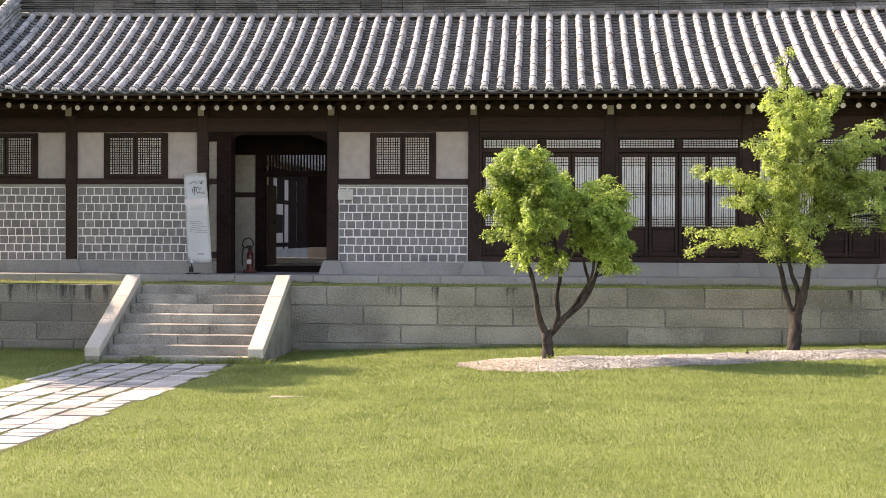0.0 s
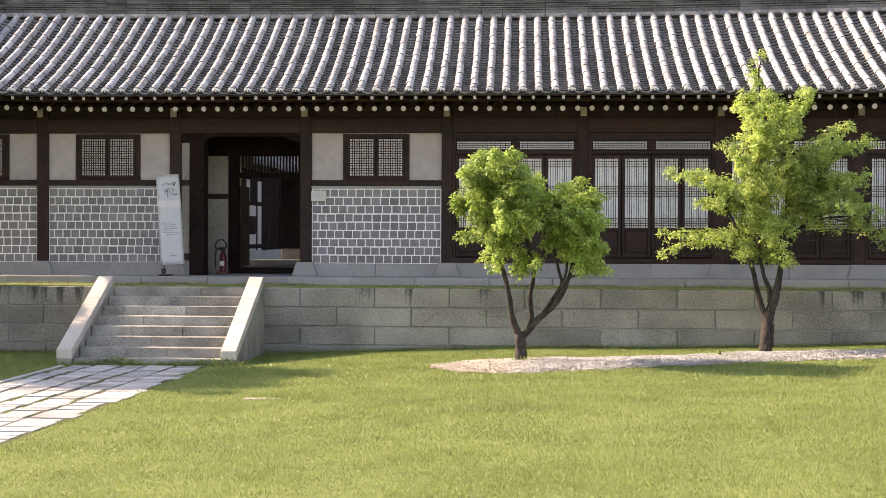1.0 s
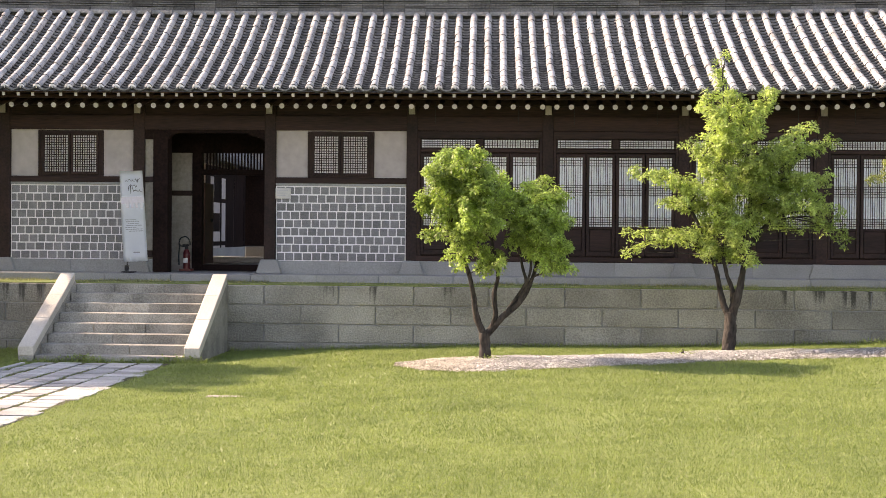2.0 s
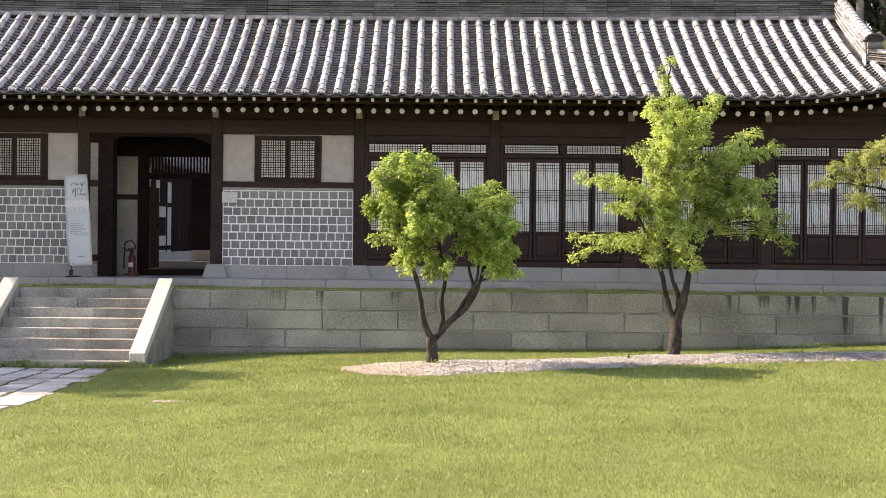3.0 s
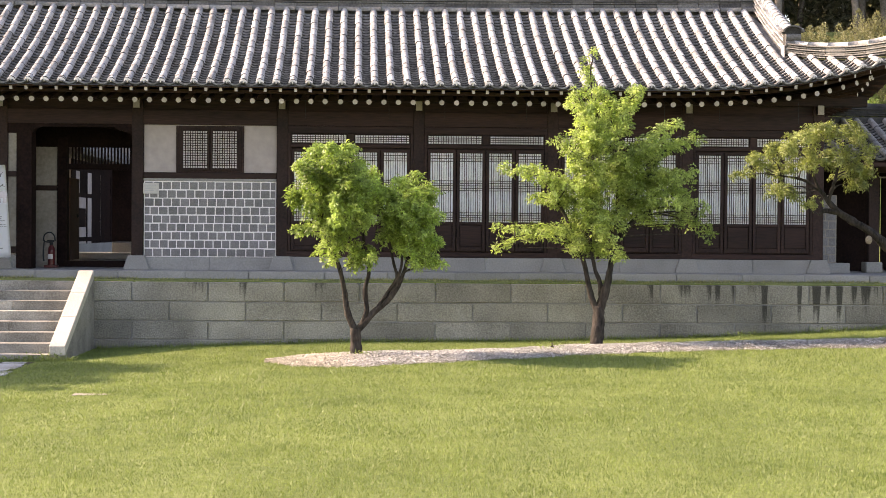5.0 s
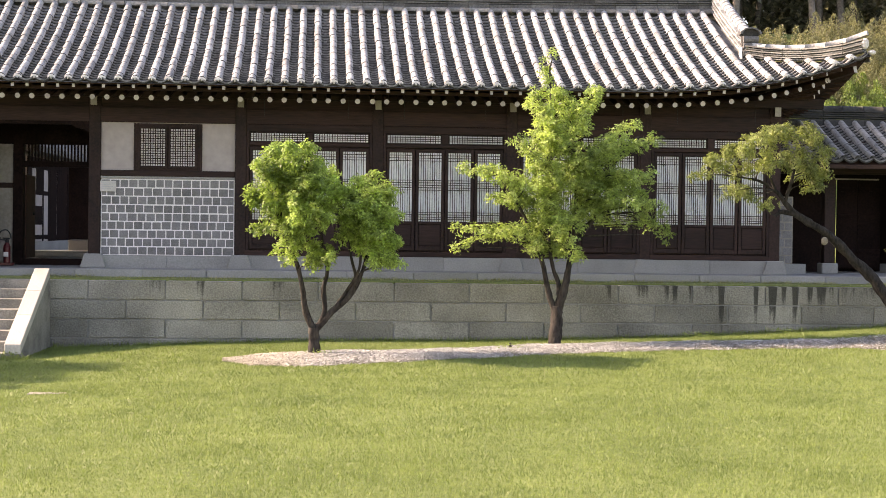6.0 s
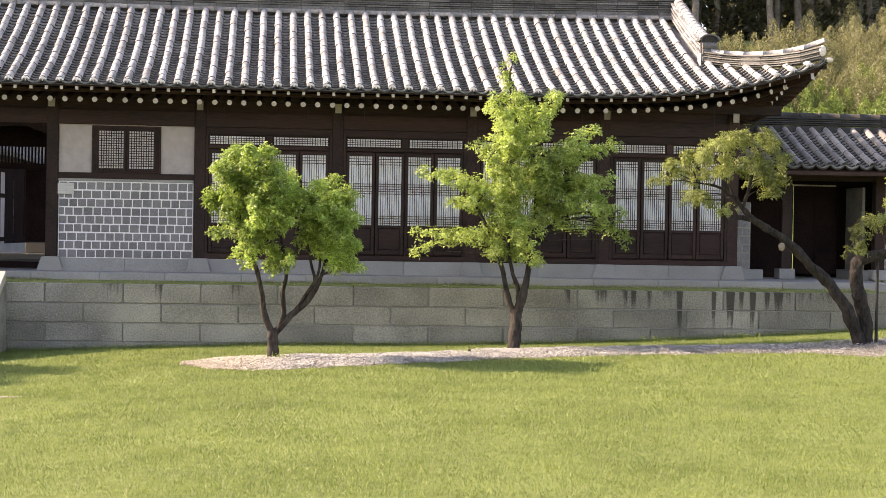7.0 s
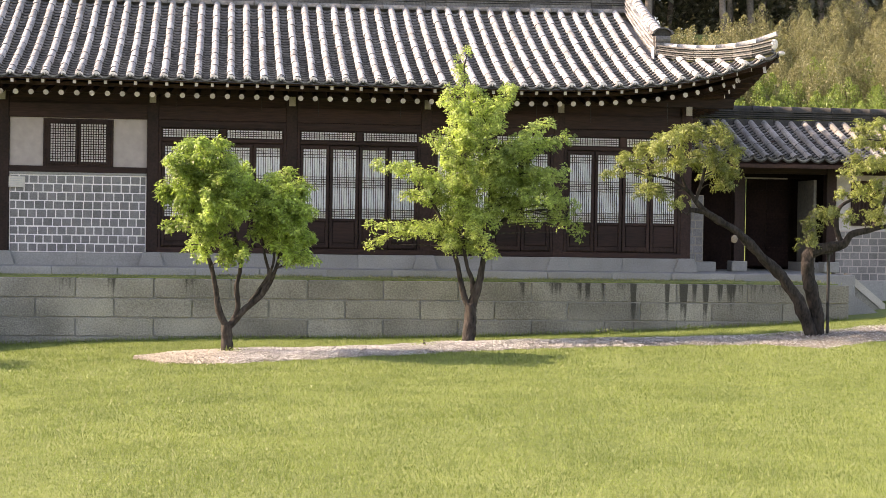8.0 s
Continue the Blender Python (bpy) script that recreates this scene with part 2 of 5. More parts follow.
M_PINE = leafy("pine_needle", (0.095, 0.100, 0.080), (0.25, 0.25, 0.19), 0.45)
M_GRASS = leafy("grass_blade", (0.110, 0.160, 0.036), (0.220, 0.280, 0.080), 0.32, 0.30)
M_DRYGRASS = leafy("dry_grass_blade", (0.145, 0.155, 0.06), (0.33, 0.33, 0.155), 0.3, 0.4)
M_LAWN = material("lawn", (0.085, 0.12, 0.030), (0.17, 0.21, 0.065), 0.5, 24, 0.95, 0.6, 0.0)
M_SOIL = material("joint_soil", (0.030, 0.028, 0.018), (0.085, 0.080, 0.045), 3, 30, 0.95, 0.4, 0.0)
M_DOORRED = material("red_brown_wood", (0.045, 0.020, 0.015), (0.10, 0.045, 0.034), 3, 25, 0.7, 0.2, 0.1)
M_CHIP = material("wood_chip", (0.25, 0.25, 0.24), (0.57, 0.57, 0.555), 3, 40, 0.95, 0.2, 0.5, island=True)
M_SAWDUST = material("sawdust_chip", (0.40, 0.365, 0.30), (0.61, 0.565, 0.48), 3, 40, 0.95, 0.2, 0.3, island=True)
M_MULCH = material("mulch_floor", (0.075, 0.066, 0.052), (0.24, 0.222, 0.19), 1.2, 30, 0.95, 0.6, 0.0)
M_SAND = material("pale_sand", (0.26, 0.235, 0.20), (0.36, 0.33, 0.285), 0.8, 30, 0.95, 0.3, 0.0)
M_CLOTH = material("banner_cloth", (0.85, 0.89, 0.95), (0.89, 0.93, 0.98), 2, 12, 0.8, 0.05, 0.0)
M_INK = material("ink", (0.05, 0.05, 0.055), (0.09, 0.09, 0.095), 5, 30, 0.8, 0.0, 0.0)
M_INKPALE = material("grey_print", (0.36, 0.37, 0.40), (0.46, 0.47, 0.50), 5, 30, 0.8, 0.0, 0.0)
M_PINK = material("pale_pink_print", (0.56, 0.52, 0.56), (0.66, 0.63, 0.66), 5, 30, 0.8, 0.0, 0.0)
M_RED = material("red_enamel", (0.06, 0.006, 0.006), (0.10, 0.010, 0.010), 5, 30, 0.35, 0.0, 0.0, spec=0.5)
M_BLACK = material("black_rubber", (0.012, 0.012, 0.012), (0.03, 0.03, 0.03), 5, 40, 0.6, 0.1, 0.0)
M_PLAQUE = material("plaque_board", (0.50, 0.48, 0.46), (0.60, 0.58, 0.55), 5, 40, 0.5, 0.0, 0.0)

# ---- ground ----
def sstep(a, b, v):
    t = np.clip((v - a) / (b - a), 0, 1)
    return t * t * (3 - 2 * t)


def ground_z(x, y):
    """The lawn is nearly level, rises a little to the right along the wall, and a hill stands behind the house."""
    x, y = np.asarray(x, float), np.asarray(y, float)
    rise = 0.0036 * np.clip(x, 0, 14) ** 2 * sstep(15, 24, y) - 0.155 * sstep(0.5, -6.0, x)
    hill = (0.40 * np.clip(y - 38, 0, 24) + 0.12 * np.clip(y - 62, 0, 60)) * sstep(38, 46, y)
    return rise + hill


def build_ground():
    xs = np.unique(np.concatenate([np.linspace(-900, -60, 8), np.linspace(-60, -16, 12), np.linspace(-16, 20, 73), np.linspace(20, 70, 14), np.linspace(70, 900, 8)]))
    ys = np.unique(np.concatenate([np.linspace(-900, -20, 8), np.linspace(-20, 8, 8), np.linspace(8, 28, 41), np.linspace(28, 100, 30), np.linspace(100, 1500, 10)]))
    bm = bmesh.new()
    gx, gy = np.meshgrid(xs, ys, indexing="ij")
    gz = ground_z(gx, gy)
    v = [[bm.verts.new((gx[i, j], gy[i, j], gz[i, j])) for j in range(len(ys))] for i in range(len(xs))]
    for i in range(len(xs) - 1):
        for j in range(len(ys) - 1):
            bm.faces.new((v[i][j], v[i + 1][j], v[i + 1][j + 1], v[i][j + 1])).smooth = True
    return tagged(part("ground", bm, M_LAWN), "sunlit yellow-green mown lawn in front of the terrace", "lawn", kind="structure")


ground = build_ground()

# Unseen pale sheet behind the camera, added to bounce neutral light onto the facade.
yard = boxed("yard", (-60, 60, -70, -9, -0.4, 0.012), M_SAND, None, "", 0)
tagged(yard, "unseen pale sand-coloured sheet behind the camera, added to bounce light", "yard", kind="structure")

# ---- terrace ----
YW, ZT = 25.0, 0.98          # the face and the top of the retaining wall
X_END = 10.25                # its right end
SX0, SX1 = -7.47, -5.12      # the flight of steps between its cheeks
ZK = 1.12                    # the upper platform
COL = [-12.1, -9.62, -7.07, -4.60, -1.95, 0.56, 3.05, 5.56, 8.02]
YC = 27.6

terrace = thing("terrace", (0, YW, 0), "long grey granite terrace with a grassed top and coursed block face", "terrace", kind="structure")
boxed("core", (-16.0, X_END - 0.03, YW + 0.03, 30.0, -0.6, ZT - 0.03), M_PLINTH, terrace)
boxed("turf", (-16.0, X_END - 0.1, YW + 0.27, 26.42, ZT - 0.03, ZT + 0.012), M_LAWN, terrace, "narrow strip of grass")
boxed("platform", (-16.0, X_END + 0.62, 26.44, 33.0, 0.2, ZK - 0.006), M_PLINTH, terrace)


def stone_mesh(name, mat, bevel=0.012):
    bm = box(bmesh.new(), -0.5, 0.5, -0.5, 0.5, -0.5, 0.5)
    for f in bm.faces:
        f.material_index = 0
    me = bpy.data.meshes.new(name)
    bmesh.ops.bevel(bm, geom=bm.edges[:], offset=bevel, segments=1, affect="EDGES")
    bm.to_mesh(me)
    bm.free()
    me.materials.append(mat)
    return me


def stone(name, me, parent, x0, x1, y0, y1, z0, z1):
    return piece(name, me, parent, Matrix.LocRotScale(((x0 + x1) / 2, (y0 + y1) / 2, (z0 + z1) / 2), None, (x1 - x0, y1 - y0, z1 - z0)))


ME_GRANITE, ME_KERB, ME_PLINTH = stone_mesh("granite_block", M_GRANITE, 0.014), stone_mesh("kerb_stone", M_PLINTH, 0.02), stone_mesh("plinth_stone", M_PLINTH, 0.012)
rnd = random.Random(4)
COURSES = [(0.658, ZT, -4.26), (0.337, 0.648, -3.635), (0.022, 0.327, -4.26), (-0.45, 0.012, -3.60)]
BLOCK = 1.2668                # the length of a wall block
for z0, z1, joint in COURSES:
    x = joint - BLOCK * 10
    while x < X_END - 0.05:
        x1 = min(x + BLOCK, X_END)
        if X_END - x1 < 0.3:
            x1 = X_END
        if not (x > SX0 - 0.2 and x1 < SX1 + 0.2):
            d = rnd.uniform(-0.006, 0.006)
            stone("granite_block", ME_GRANITE, terrace, x + 0.012, x1 - 0.012, YW + d, YW + 0.35, z0 + 0.008, z1 - 0.006)
        x = x1
for z0, z1 in ((0.655, ZT), (0.3, 0.649)):     # the return at the right end
    for y in (25.36, 26.0):
        stone("granite_block", ME_GRANITE, terrace, X_END - 0.3, X_END + rnd.uniform(0, 0.01), y, y + 0.63, z0, z1)
x = -16.1
while x < X_END + 0.4:
    w = min(rnd.uniform(1.1, 1.45), X_END + 0.68 - x)
    stone("kerb_stone", ME_KERB, terrace, x + 0.004, x + w - 0.004, 26.40 + rnd.uniform(-0.008, 0.008), 26.75, 0.7, ZK)
    x += w

# ---- steps with cheeks ----
steps = thing("stone_steps", ((SX0 + SX1) / 2, 23.6, -0.08), "weathered granite steps between two sloping cheek slabs", "steps", kind="structure")
ME_STEP = stone_mesh("step_stone", M_STEPDARK, 0.02)
RISE, TREAD, Y0 = 0.1486, 0.310, 22.80
for i in range(8):
    z1 = -0.06 + RISE * i
    y0 = Y0 + TREAD * i if i < 7 else YW - 0.02
    cuts = [SX0] + sorted(SX0 + (SX1 - SX0) * rnd.choice([(0.33, ), (0.6,), (0.45,), (0.28, 0.64)][i % 4:i % 4 + 1])[k] for k in range(1 if i % 4 < 3 else 2)) + [SX1]
    for a, b in zip(cuts, cuts[1:]):
        stone("step_stone", ME_STEP, steps, a + 0.003, b - 0.003, y0 + rnd.uniform(-0.006, 0.006), y0 + TREAD + 0.06, z1 - RISE - 0.1, z1)
for a, b in ((SX0 - 0.25, SX0 - 0.003), (SX1 + 0.003, SX1 + 0.25)):
    lo, hi = (22.75, 0.078), (24.93, 1.17)
    ys = [22.75, 23.55, 24.25, 24.93]
    at = lambda y: lo[1] + (hi[1] - lo[1]) * (y - lo[0]) / (hi[0] - lo[0])
    for y0, y1 in zip(ys, ys[1:]):
        bm = prism(bmesh.new(), [(y0 + 0.003, at(y0) - 0.15), (y1 - 0.003, at(y1) - 0.15), (y1 - 0.003, at(y1)), (y0 + 0.003, at(y0))], a, b)
        bmesh.ops.bevel(bm, geom=bm.edges[:], offset=0.01, segments=1, affect="EDGES")
        part("cheek_slab", bm, M_STEP, steps, "pale sloping granite slab")
    bm = prism(bmesh.new(), [(22.752, -0.4), (YW, -0.4), (YW, at(24.93) - 0.155), (24.93, at(24.93) - 0.155), (22.752, at(22.75) - 0.155)], a + 0.006, b - 0.006)
    part("cheek_wall", bm, M_STEPDARK, steps)

# ---- side steps at the end of the terrace ----
side_steps = thing("side_steps", (10.9, 26.7, 0.3), "short side steps with a pale sloping granite slab", "steps", kind="structure")
SE = X_END + 0.70
part("cheek_slab", prism(bmesh.new(), [(SE, 0.98), (SE + 0.70, 0.42), (SE + 0.70, 0.58), (SE, 1.14)], 26.70, 27.0, "y"), M_STEP, side_steps)
part("cheek_wall", prism(bmesh.new(), [(SE, 0.05), (SE + 0.72, 0.05), (SE + 0.72, 0.40), (SE, 0.975)], 26.73, 26.97, "y"), M_STEPDARK, side_steps)
part("cheek_stone", prism(bmesh.new(), [(X_END + 0.03, 0.1), (X_END + 1.15, 0.1), (X_END + 1.0, 0.42), (X_END + 0.45, 0.80), (X_END + 0.03, 0.80)], 26.0, 26.5, "y"), M_PLINTH, side_steps)
for k in range(4):
    stone("step_stone", ME_STEP, side_steps, SE + 0.16 * k, SE + 0.16 * k + 0.2, 27.02, 28.2, 0.1, 0.95 - 0.15 * k)

# ---- the hall: posts, beams and panels ----
hall = thing("hanok_hall", (-2.05, YC, ZK), "long traditional tile-roofed timber hall with dark woodwork", "building")
X0, X1 = COL[0], COL[-1]
for x in COL:
    bm = box(bmesh.new(), x - 0.105, x + 0.105, YC - 0.05, YC + 0.16, ZK + 0.22, 4.3, 0.012)
    part("post", bm, M_WOOD, hall)
    bm = bmesh.new()
    prism(bm, [(x - 0.24, ZK - 0.01), (x + 0.24, ZK - 0.01), (x + 0.155, ZK + 0.25), (x - 0.155, ZK + 0.25)], YC - 0.15, YC + 0.2, "y")
    bmesh.ops.bevel(bm, geom=bm.edges[:], offset=0.012, segments=1, affect="EDGES")
    part("base_stone", bm, M_PLINTH, hall, "grey tapered base stone")
    br = part("bracket", box(bmesh.new(), x - 0.055, x + 0.055, 27.43, YC - 0.04, 4.075, 4.235, 0.008), M_WOOD, hall)
    part("bracket_end", box(bmesh.new(), x - 0.058, x + 0.058, 27.415, 27.432, 4.07, 4.24, 0.004), M_BUFF, br, "pale painted bracket end")
boxed("wall_beam", (X0 - 0.25, X1 + 0.25, YC - 0.03, YC + 0.14, 3.78, 4.05), M_BEAM, hall)
boxed("purlin", (X0 - 0.9, X1 + 0.9, YC - 0.09, YC + 0.14, 4.235, 4.42), M_BEAM, hall)
boxed("frieze_board", (X0, X1, YC + 0.03, YC + 0.1, 4.05, 4.24), M_BEAM, hall)
boxed("back_wall", (X0, COL[2] - 0.1, 31.6, 31.8, ZK, 4.6), M_PLASTER, hall)
boxed("back_wall", (COL[3] + 0.1, X1, 31.6, 31.8, ZK, 4.6), M_PLASTER, hall)
for x in (X0, X1):
    boxed("end_wall", (x - 0.07, x + 0.07, YC + 0.2, 31.6, ZK, 4.6), M_PLASTER, hall)
boxed("upper_ceiling", (X0, X1, YC + 0.15, 31.6, 4.45, 4.5), M_BEAM, hall)

ME_BLOCK = stone_mesh("wall_block", M_BLOCK, 0.03)


def block_panel(parent, x0, x1, y, z0, z1, rows, seed, width=0.149, joint=0.019, mortar=None):
    """White mortar with small grey blocks proud of it, in level courses."""
    wall = boxed("block_wall", (x0, x1, y, y + 0.16, z0, z1), mortar or M_MORTAR, parent, "white mortar panel set with small grey blocks")
    r = random.Random(seed)
    h = (z1 - z0 - 0.015) / rows
    for k in range(rows):
        a = z0 + 0.012 + h * k
        x = x0 + 0.02
        first = True
        while x < x1 - 0.05:
            w = width * r.uniform(0.88, 1.10) * (0.55 if first and k % 2 else 1)
            e = min(x + w, x1 - 0.02)
            if x1 - 0.02 - e < 0.07:
                e = x1 - 0.02
            stone("wall_block", ME_BLOCK, wall, x, e, y - 0.004 + r.uniform(-0.0015, 0.0015), y + 0.05, a + r.uniform(0, 0.006), a + h - joint + r.uniform(-0.004, 0.004))
            x = e + joint
            first = False
    return wall


def grid_bars(bm, x0, x1, z0, z1, y, xs, zs, t=0.011, d=0.022):
    for x in xs:
        box(bm, x - t / 2, x + t / 2, y - d, y, z0, z1)
    for z in zs:
        box(bm, x0, x1, y - d - 0.003, y - 0.003, z - t / 2, z + t / 2)
    return bm


def small_window(parent, xc):
    """A pair of square-lattice sashes in a dark frame."""
    w = part("window", box(bmesh.new(), xc - 0.58, xc + 0.58, YC - 0.005, YC + 0.07, 2.9, 3.76, 0.006), M_WOOD, parent, "dark framed window of two square-lattice sashes")
    for a in (xc - 0.49, xc + 0.05):
        b = a + 0.44
        bm = bmesh.new()
        for q in ((a - 0.04, a, 2.94, 3.71), (b, b + 0.04, 2.94, 3.71)):
            box(bm, q[0], q[1], YC - 0.035, YC - 0.006, q[2], q[3], 0.003)
        for q in ((2.94, 2.985), (3.665, 3.71)):
            box(bm, a, b, YC - 0.035, YC - 0.006, q[0], q[1], 0.003)
        part("sash_frame", bm, M_WOOD, w)
        boxed("paper", (a + 0.001, b - 0.001, YC - 0.012, YC - 0.0055, 2.986, 3.664), M_OLDPAPER, w, "greyed window paper", 0)
        part("lattice", grid_bars(bmesh.new(), a, b, 2.985, 3.665, YC - 0.013, np.linspace(a, b, 11)[1:-1], np.linspace(2.985, 3.665, 16)[1:-1], 0.014, 0.015), M_WOOD, w)


def panel_bay(i, xw, seed):
    a, b = COL[i] + 0.105, COL[i + 1] - 0.105
    boxed("plaster_panel", (a, b, YC + 0.03, YC + 0.12, 2.9, 3.78), M_PLASTER, hall, "aged cream lime plaster")
    for x in (xw - 0.62, xw + 0.58):
        boxed("stud", (x, x + 0.04, YC - 0.01, YC + 0.03, 2.9, 3.76), M_WOOD, hall)
    small_window(hall, xw)
    boxed("rail", (a, b, YC - 0.03, YC + 0.1, 2.795, 2.9), M_BEAM, hall)
    boxed("cap_strip", (a, b, YC - 0.012, YC + 0.1, 2.745, 2.793), M_PLINTH, hall)
    block_panel(hall, a + 0.005, b - 0.005, YC + 0.01, 1.345, 2.745, 9, seed)
    n = 2
    for k in range(n):
        stone("plinth_stone", ME_PLINTH, hall, a - 0.04 + (b - a + 0.08) * k / n, a - 0.04 + (b - a + 0.08) * (k + 1) / n - 0.006, YC - 0.06, YC + 0.2, ZK - 0.02, 1.343)


panel_bay(0, -10.9, 1), panel_bay(1, -8.37, 2), panel_bay(3, -3.28, 3)


def lattice_leaf(parent, a, b):
    """A door leaf: papered lattice above, a plank panel below."""
    door = part("door", box(bmesh.new(), a - 0.062, b + 0.062, YC - 0.005, YC + 0.035, 1.47, 3.38, 0.004), M_WOOD, parent, "dark wooden door leaf with white papered lattice")
    boxed("paper", (a, b, YC - 0.0115, YC - 0.0055, 2.03, 3.30), M_PAPER, door, "clean white window paper", 0)
    zs = [3.25, 3.20, 3.15, 2.79, 2.745, 2.70, 2.655, 2.61, 2.20, 2.155, 2.11, 2.07]
    part("lattice", grid_bars(bmesh.new(), a, b, 2.03, 3.30, YC - 0.0125, np.linspace(a, b, 11)[1:-1], zs, 0.010, 0.014), M_WOOD, door)
    bm = bmesh.new()
    for q in ((a - 0.055, a, 1.49, 3.36), (b, b + 0.055, 1.49, 3.36)):
        box(bm, q[0], q[1], YC - 0.04, YC - 0.0055, q[2], q[3], 0.004)
    for z in ((1.49, 1.57), (1.98, 2.03), (3.30, 3.36)):
        box(bm, a, b, YC - 0.036, YC - 0.0055, z[0], z[1], 0.004)
    part("leaf_frame", bm, M_WOOD, door)
    boxed("plank", (a + 0.01, b - 0.01, YC - 0.022, YC - 0.0055, 1.58, 1.97), M_BEAM, door)


def door_bay(i):
    a, b = COL[i] + 0.105, COL[i + 1] - 0.105
    c = (a + b) / 2
    boxed("door_backing", (a, b, YC + 0.04, YC + 0.12, 1.36, 3.78), M_WOOD, hall)
    for x in (a, b - 0.05):
        boxed("jamb", (x, x + 0.05, YC - 0.05, YC + 0.04, 1.46, 3.7), M_WOOD, hall)
    boxed("lintel", (a, b, YC - 0.052, YC + 0.04, 3.64, 3.775), M_BEAM, hall)
    boxed("transom_rail", (a + 0.05, b - 0.05, YC - 0.052, YC + 0.04, 3.385, 3.45), M_BEAM, hall)
    boxed("mullion", (c - 0.06, c + 0.06, YC - 0.05, YC + 0.04, 3.45, 3.64), M_WOOD, hall)
    boxed("sill_beam", (a - 0.02, b + 0.02, YC - 0.055, YC + 0.1, 1.37, 1.465), M_BEAM, hall)
    for p, q in ((a + 0.055, c - 0.065), (c + 0.065, b - 0.055)):
        t = part("transom_window", box(bmesh.new(), p, q, YC + 0.0, YC + 0.03, 3.455, 3.635, 0.003), M_WOOD, hall, "low transom window with papered lattice")
        boxed("paper", (p + 0.02, q - 0.02, YC - 0.008, YC - 0.001, 3.475, 3.615), M_PAPER, t, "", 0)
        part("lattice", grid_bars(bmesh.new(), p + 0.02, q - 0.02, 3.475, 3.615, YC - 0.009, np.linspace(p + 0.02, q - 0.02, 22)[1:-1], (3.51, 3.545, 3.58), 0.012, 0.013), M_WOOD, t)
    pitch = (b - a - 0.1) / 4
    for k in range(4):
        x = a + 0.05 + pitch * k
        lattice_leaf(hall, x + 0.064, x + pitch - 0.064)
    n = 2
    for k in range(n):
        stone("plinth_stone", ME_PLINTH, hall, a - 0.04 + (b - a + 0.08) * k / n, a - 0.04 + (b - a + 0.08) * (k + 1) / n - 0.006, YC - 0.10, YC + 0.2, ZK - 0.02, 1.365)
    for x in (a + 0.35, b - 0.45):
        hook = bmesh.new()
        limb(hook, [(x, 26.95, 4.25), (x, 26.95, 4.05), (x + 0.004, 26.95, 3.86)], 0.005, 0.004, 5, 3, 0.0)
        part("door_hook", hook, M_BLACK, hall, "thin hanging iron door hook")


for i in (4, 5, 6, 7):
    door_bay(i)

# ---- the gate bay ----
gx0, gx1 = COL[2] + 0.105, COL[3] - 0.105
gate = hall
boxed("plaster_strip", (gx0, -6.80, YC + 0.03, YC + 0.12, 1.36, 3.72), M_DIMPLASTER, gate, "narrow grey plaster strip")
boxed("strip_rail", (gx0, -6.80, YC - 0.02, YC + 0.029, 2.80, 2.90), M_BEAM, gate)
boxed("strip_rail", (gx0, -6.80, YC - 0.02, YC + 0.029, 1.40, 1.52), M_BEAM, gate)
boxed("strip_plinth", (gx0, -6.80, YC - 0.06, YC + 0.2, ZK - 0.02, 1.355), M_PLINTH, gate)
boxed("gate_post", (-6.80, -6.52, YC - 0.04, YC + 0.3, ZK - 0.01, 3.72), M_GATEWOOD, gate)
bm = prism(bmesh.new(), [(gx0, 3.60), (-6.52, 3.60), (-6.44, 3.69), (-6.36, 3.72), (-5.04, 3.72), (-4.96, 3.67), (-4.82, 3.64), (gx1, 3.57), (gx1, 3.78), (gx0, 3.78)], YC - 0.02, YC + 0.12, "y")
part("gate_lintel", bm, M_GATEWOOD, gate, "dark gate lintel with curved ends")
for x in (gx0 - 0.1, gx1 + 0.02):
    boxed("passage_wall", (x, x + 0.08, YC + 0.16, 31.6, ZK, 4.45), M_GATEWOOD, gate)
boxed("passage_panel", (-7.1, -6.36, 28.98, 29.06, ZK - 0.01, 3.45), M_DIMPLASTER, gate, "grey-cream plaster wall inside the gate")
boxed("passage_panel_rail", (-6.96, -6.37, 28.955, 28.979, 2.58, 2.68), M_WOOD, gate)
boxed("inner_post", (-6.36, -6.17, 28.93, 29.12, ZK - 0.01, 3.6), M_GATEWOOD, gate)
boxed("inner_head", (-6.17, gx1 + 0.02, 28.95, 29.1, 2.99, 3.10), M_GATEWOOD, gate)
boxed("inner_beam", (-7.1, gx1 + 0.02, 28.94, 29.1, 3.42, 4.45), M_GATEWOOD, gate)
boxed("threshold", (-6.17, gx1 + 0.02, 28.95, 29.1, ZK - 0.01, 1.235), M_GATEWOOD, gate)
bm = bmesh.new()
for x in np.arange(-6.1, gx1, 0.062):
    box(bm, x, x + 0.03, 29.0, 29.03, 3.10, 3.42)
part("spindle_grille", bm, M_GATEWOOD, gate, "upright wooden grille over the inner gate")
leaf = part("gate_leaf", box(bmesh.new(), -6.21, -6.15, 29.14, 29.98, 1.24, 2.84, 0.006), M_DOORRED, gate, "open reddish-brown gate leaf")
bm = bmesh.new()
bmesh.ops.create_uvsphere(bm, u_segments=10, v_segments=6, radius=0.035, matrix=Matrix.Translation((-6.14, 29.75, 2.1)))
part("gate_ring", bm, M_BLACK, leaf)

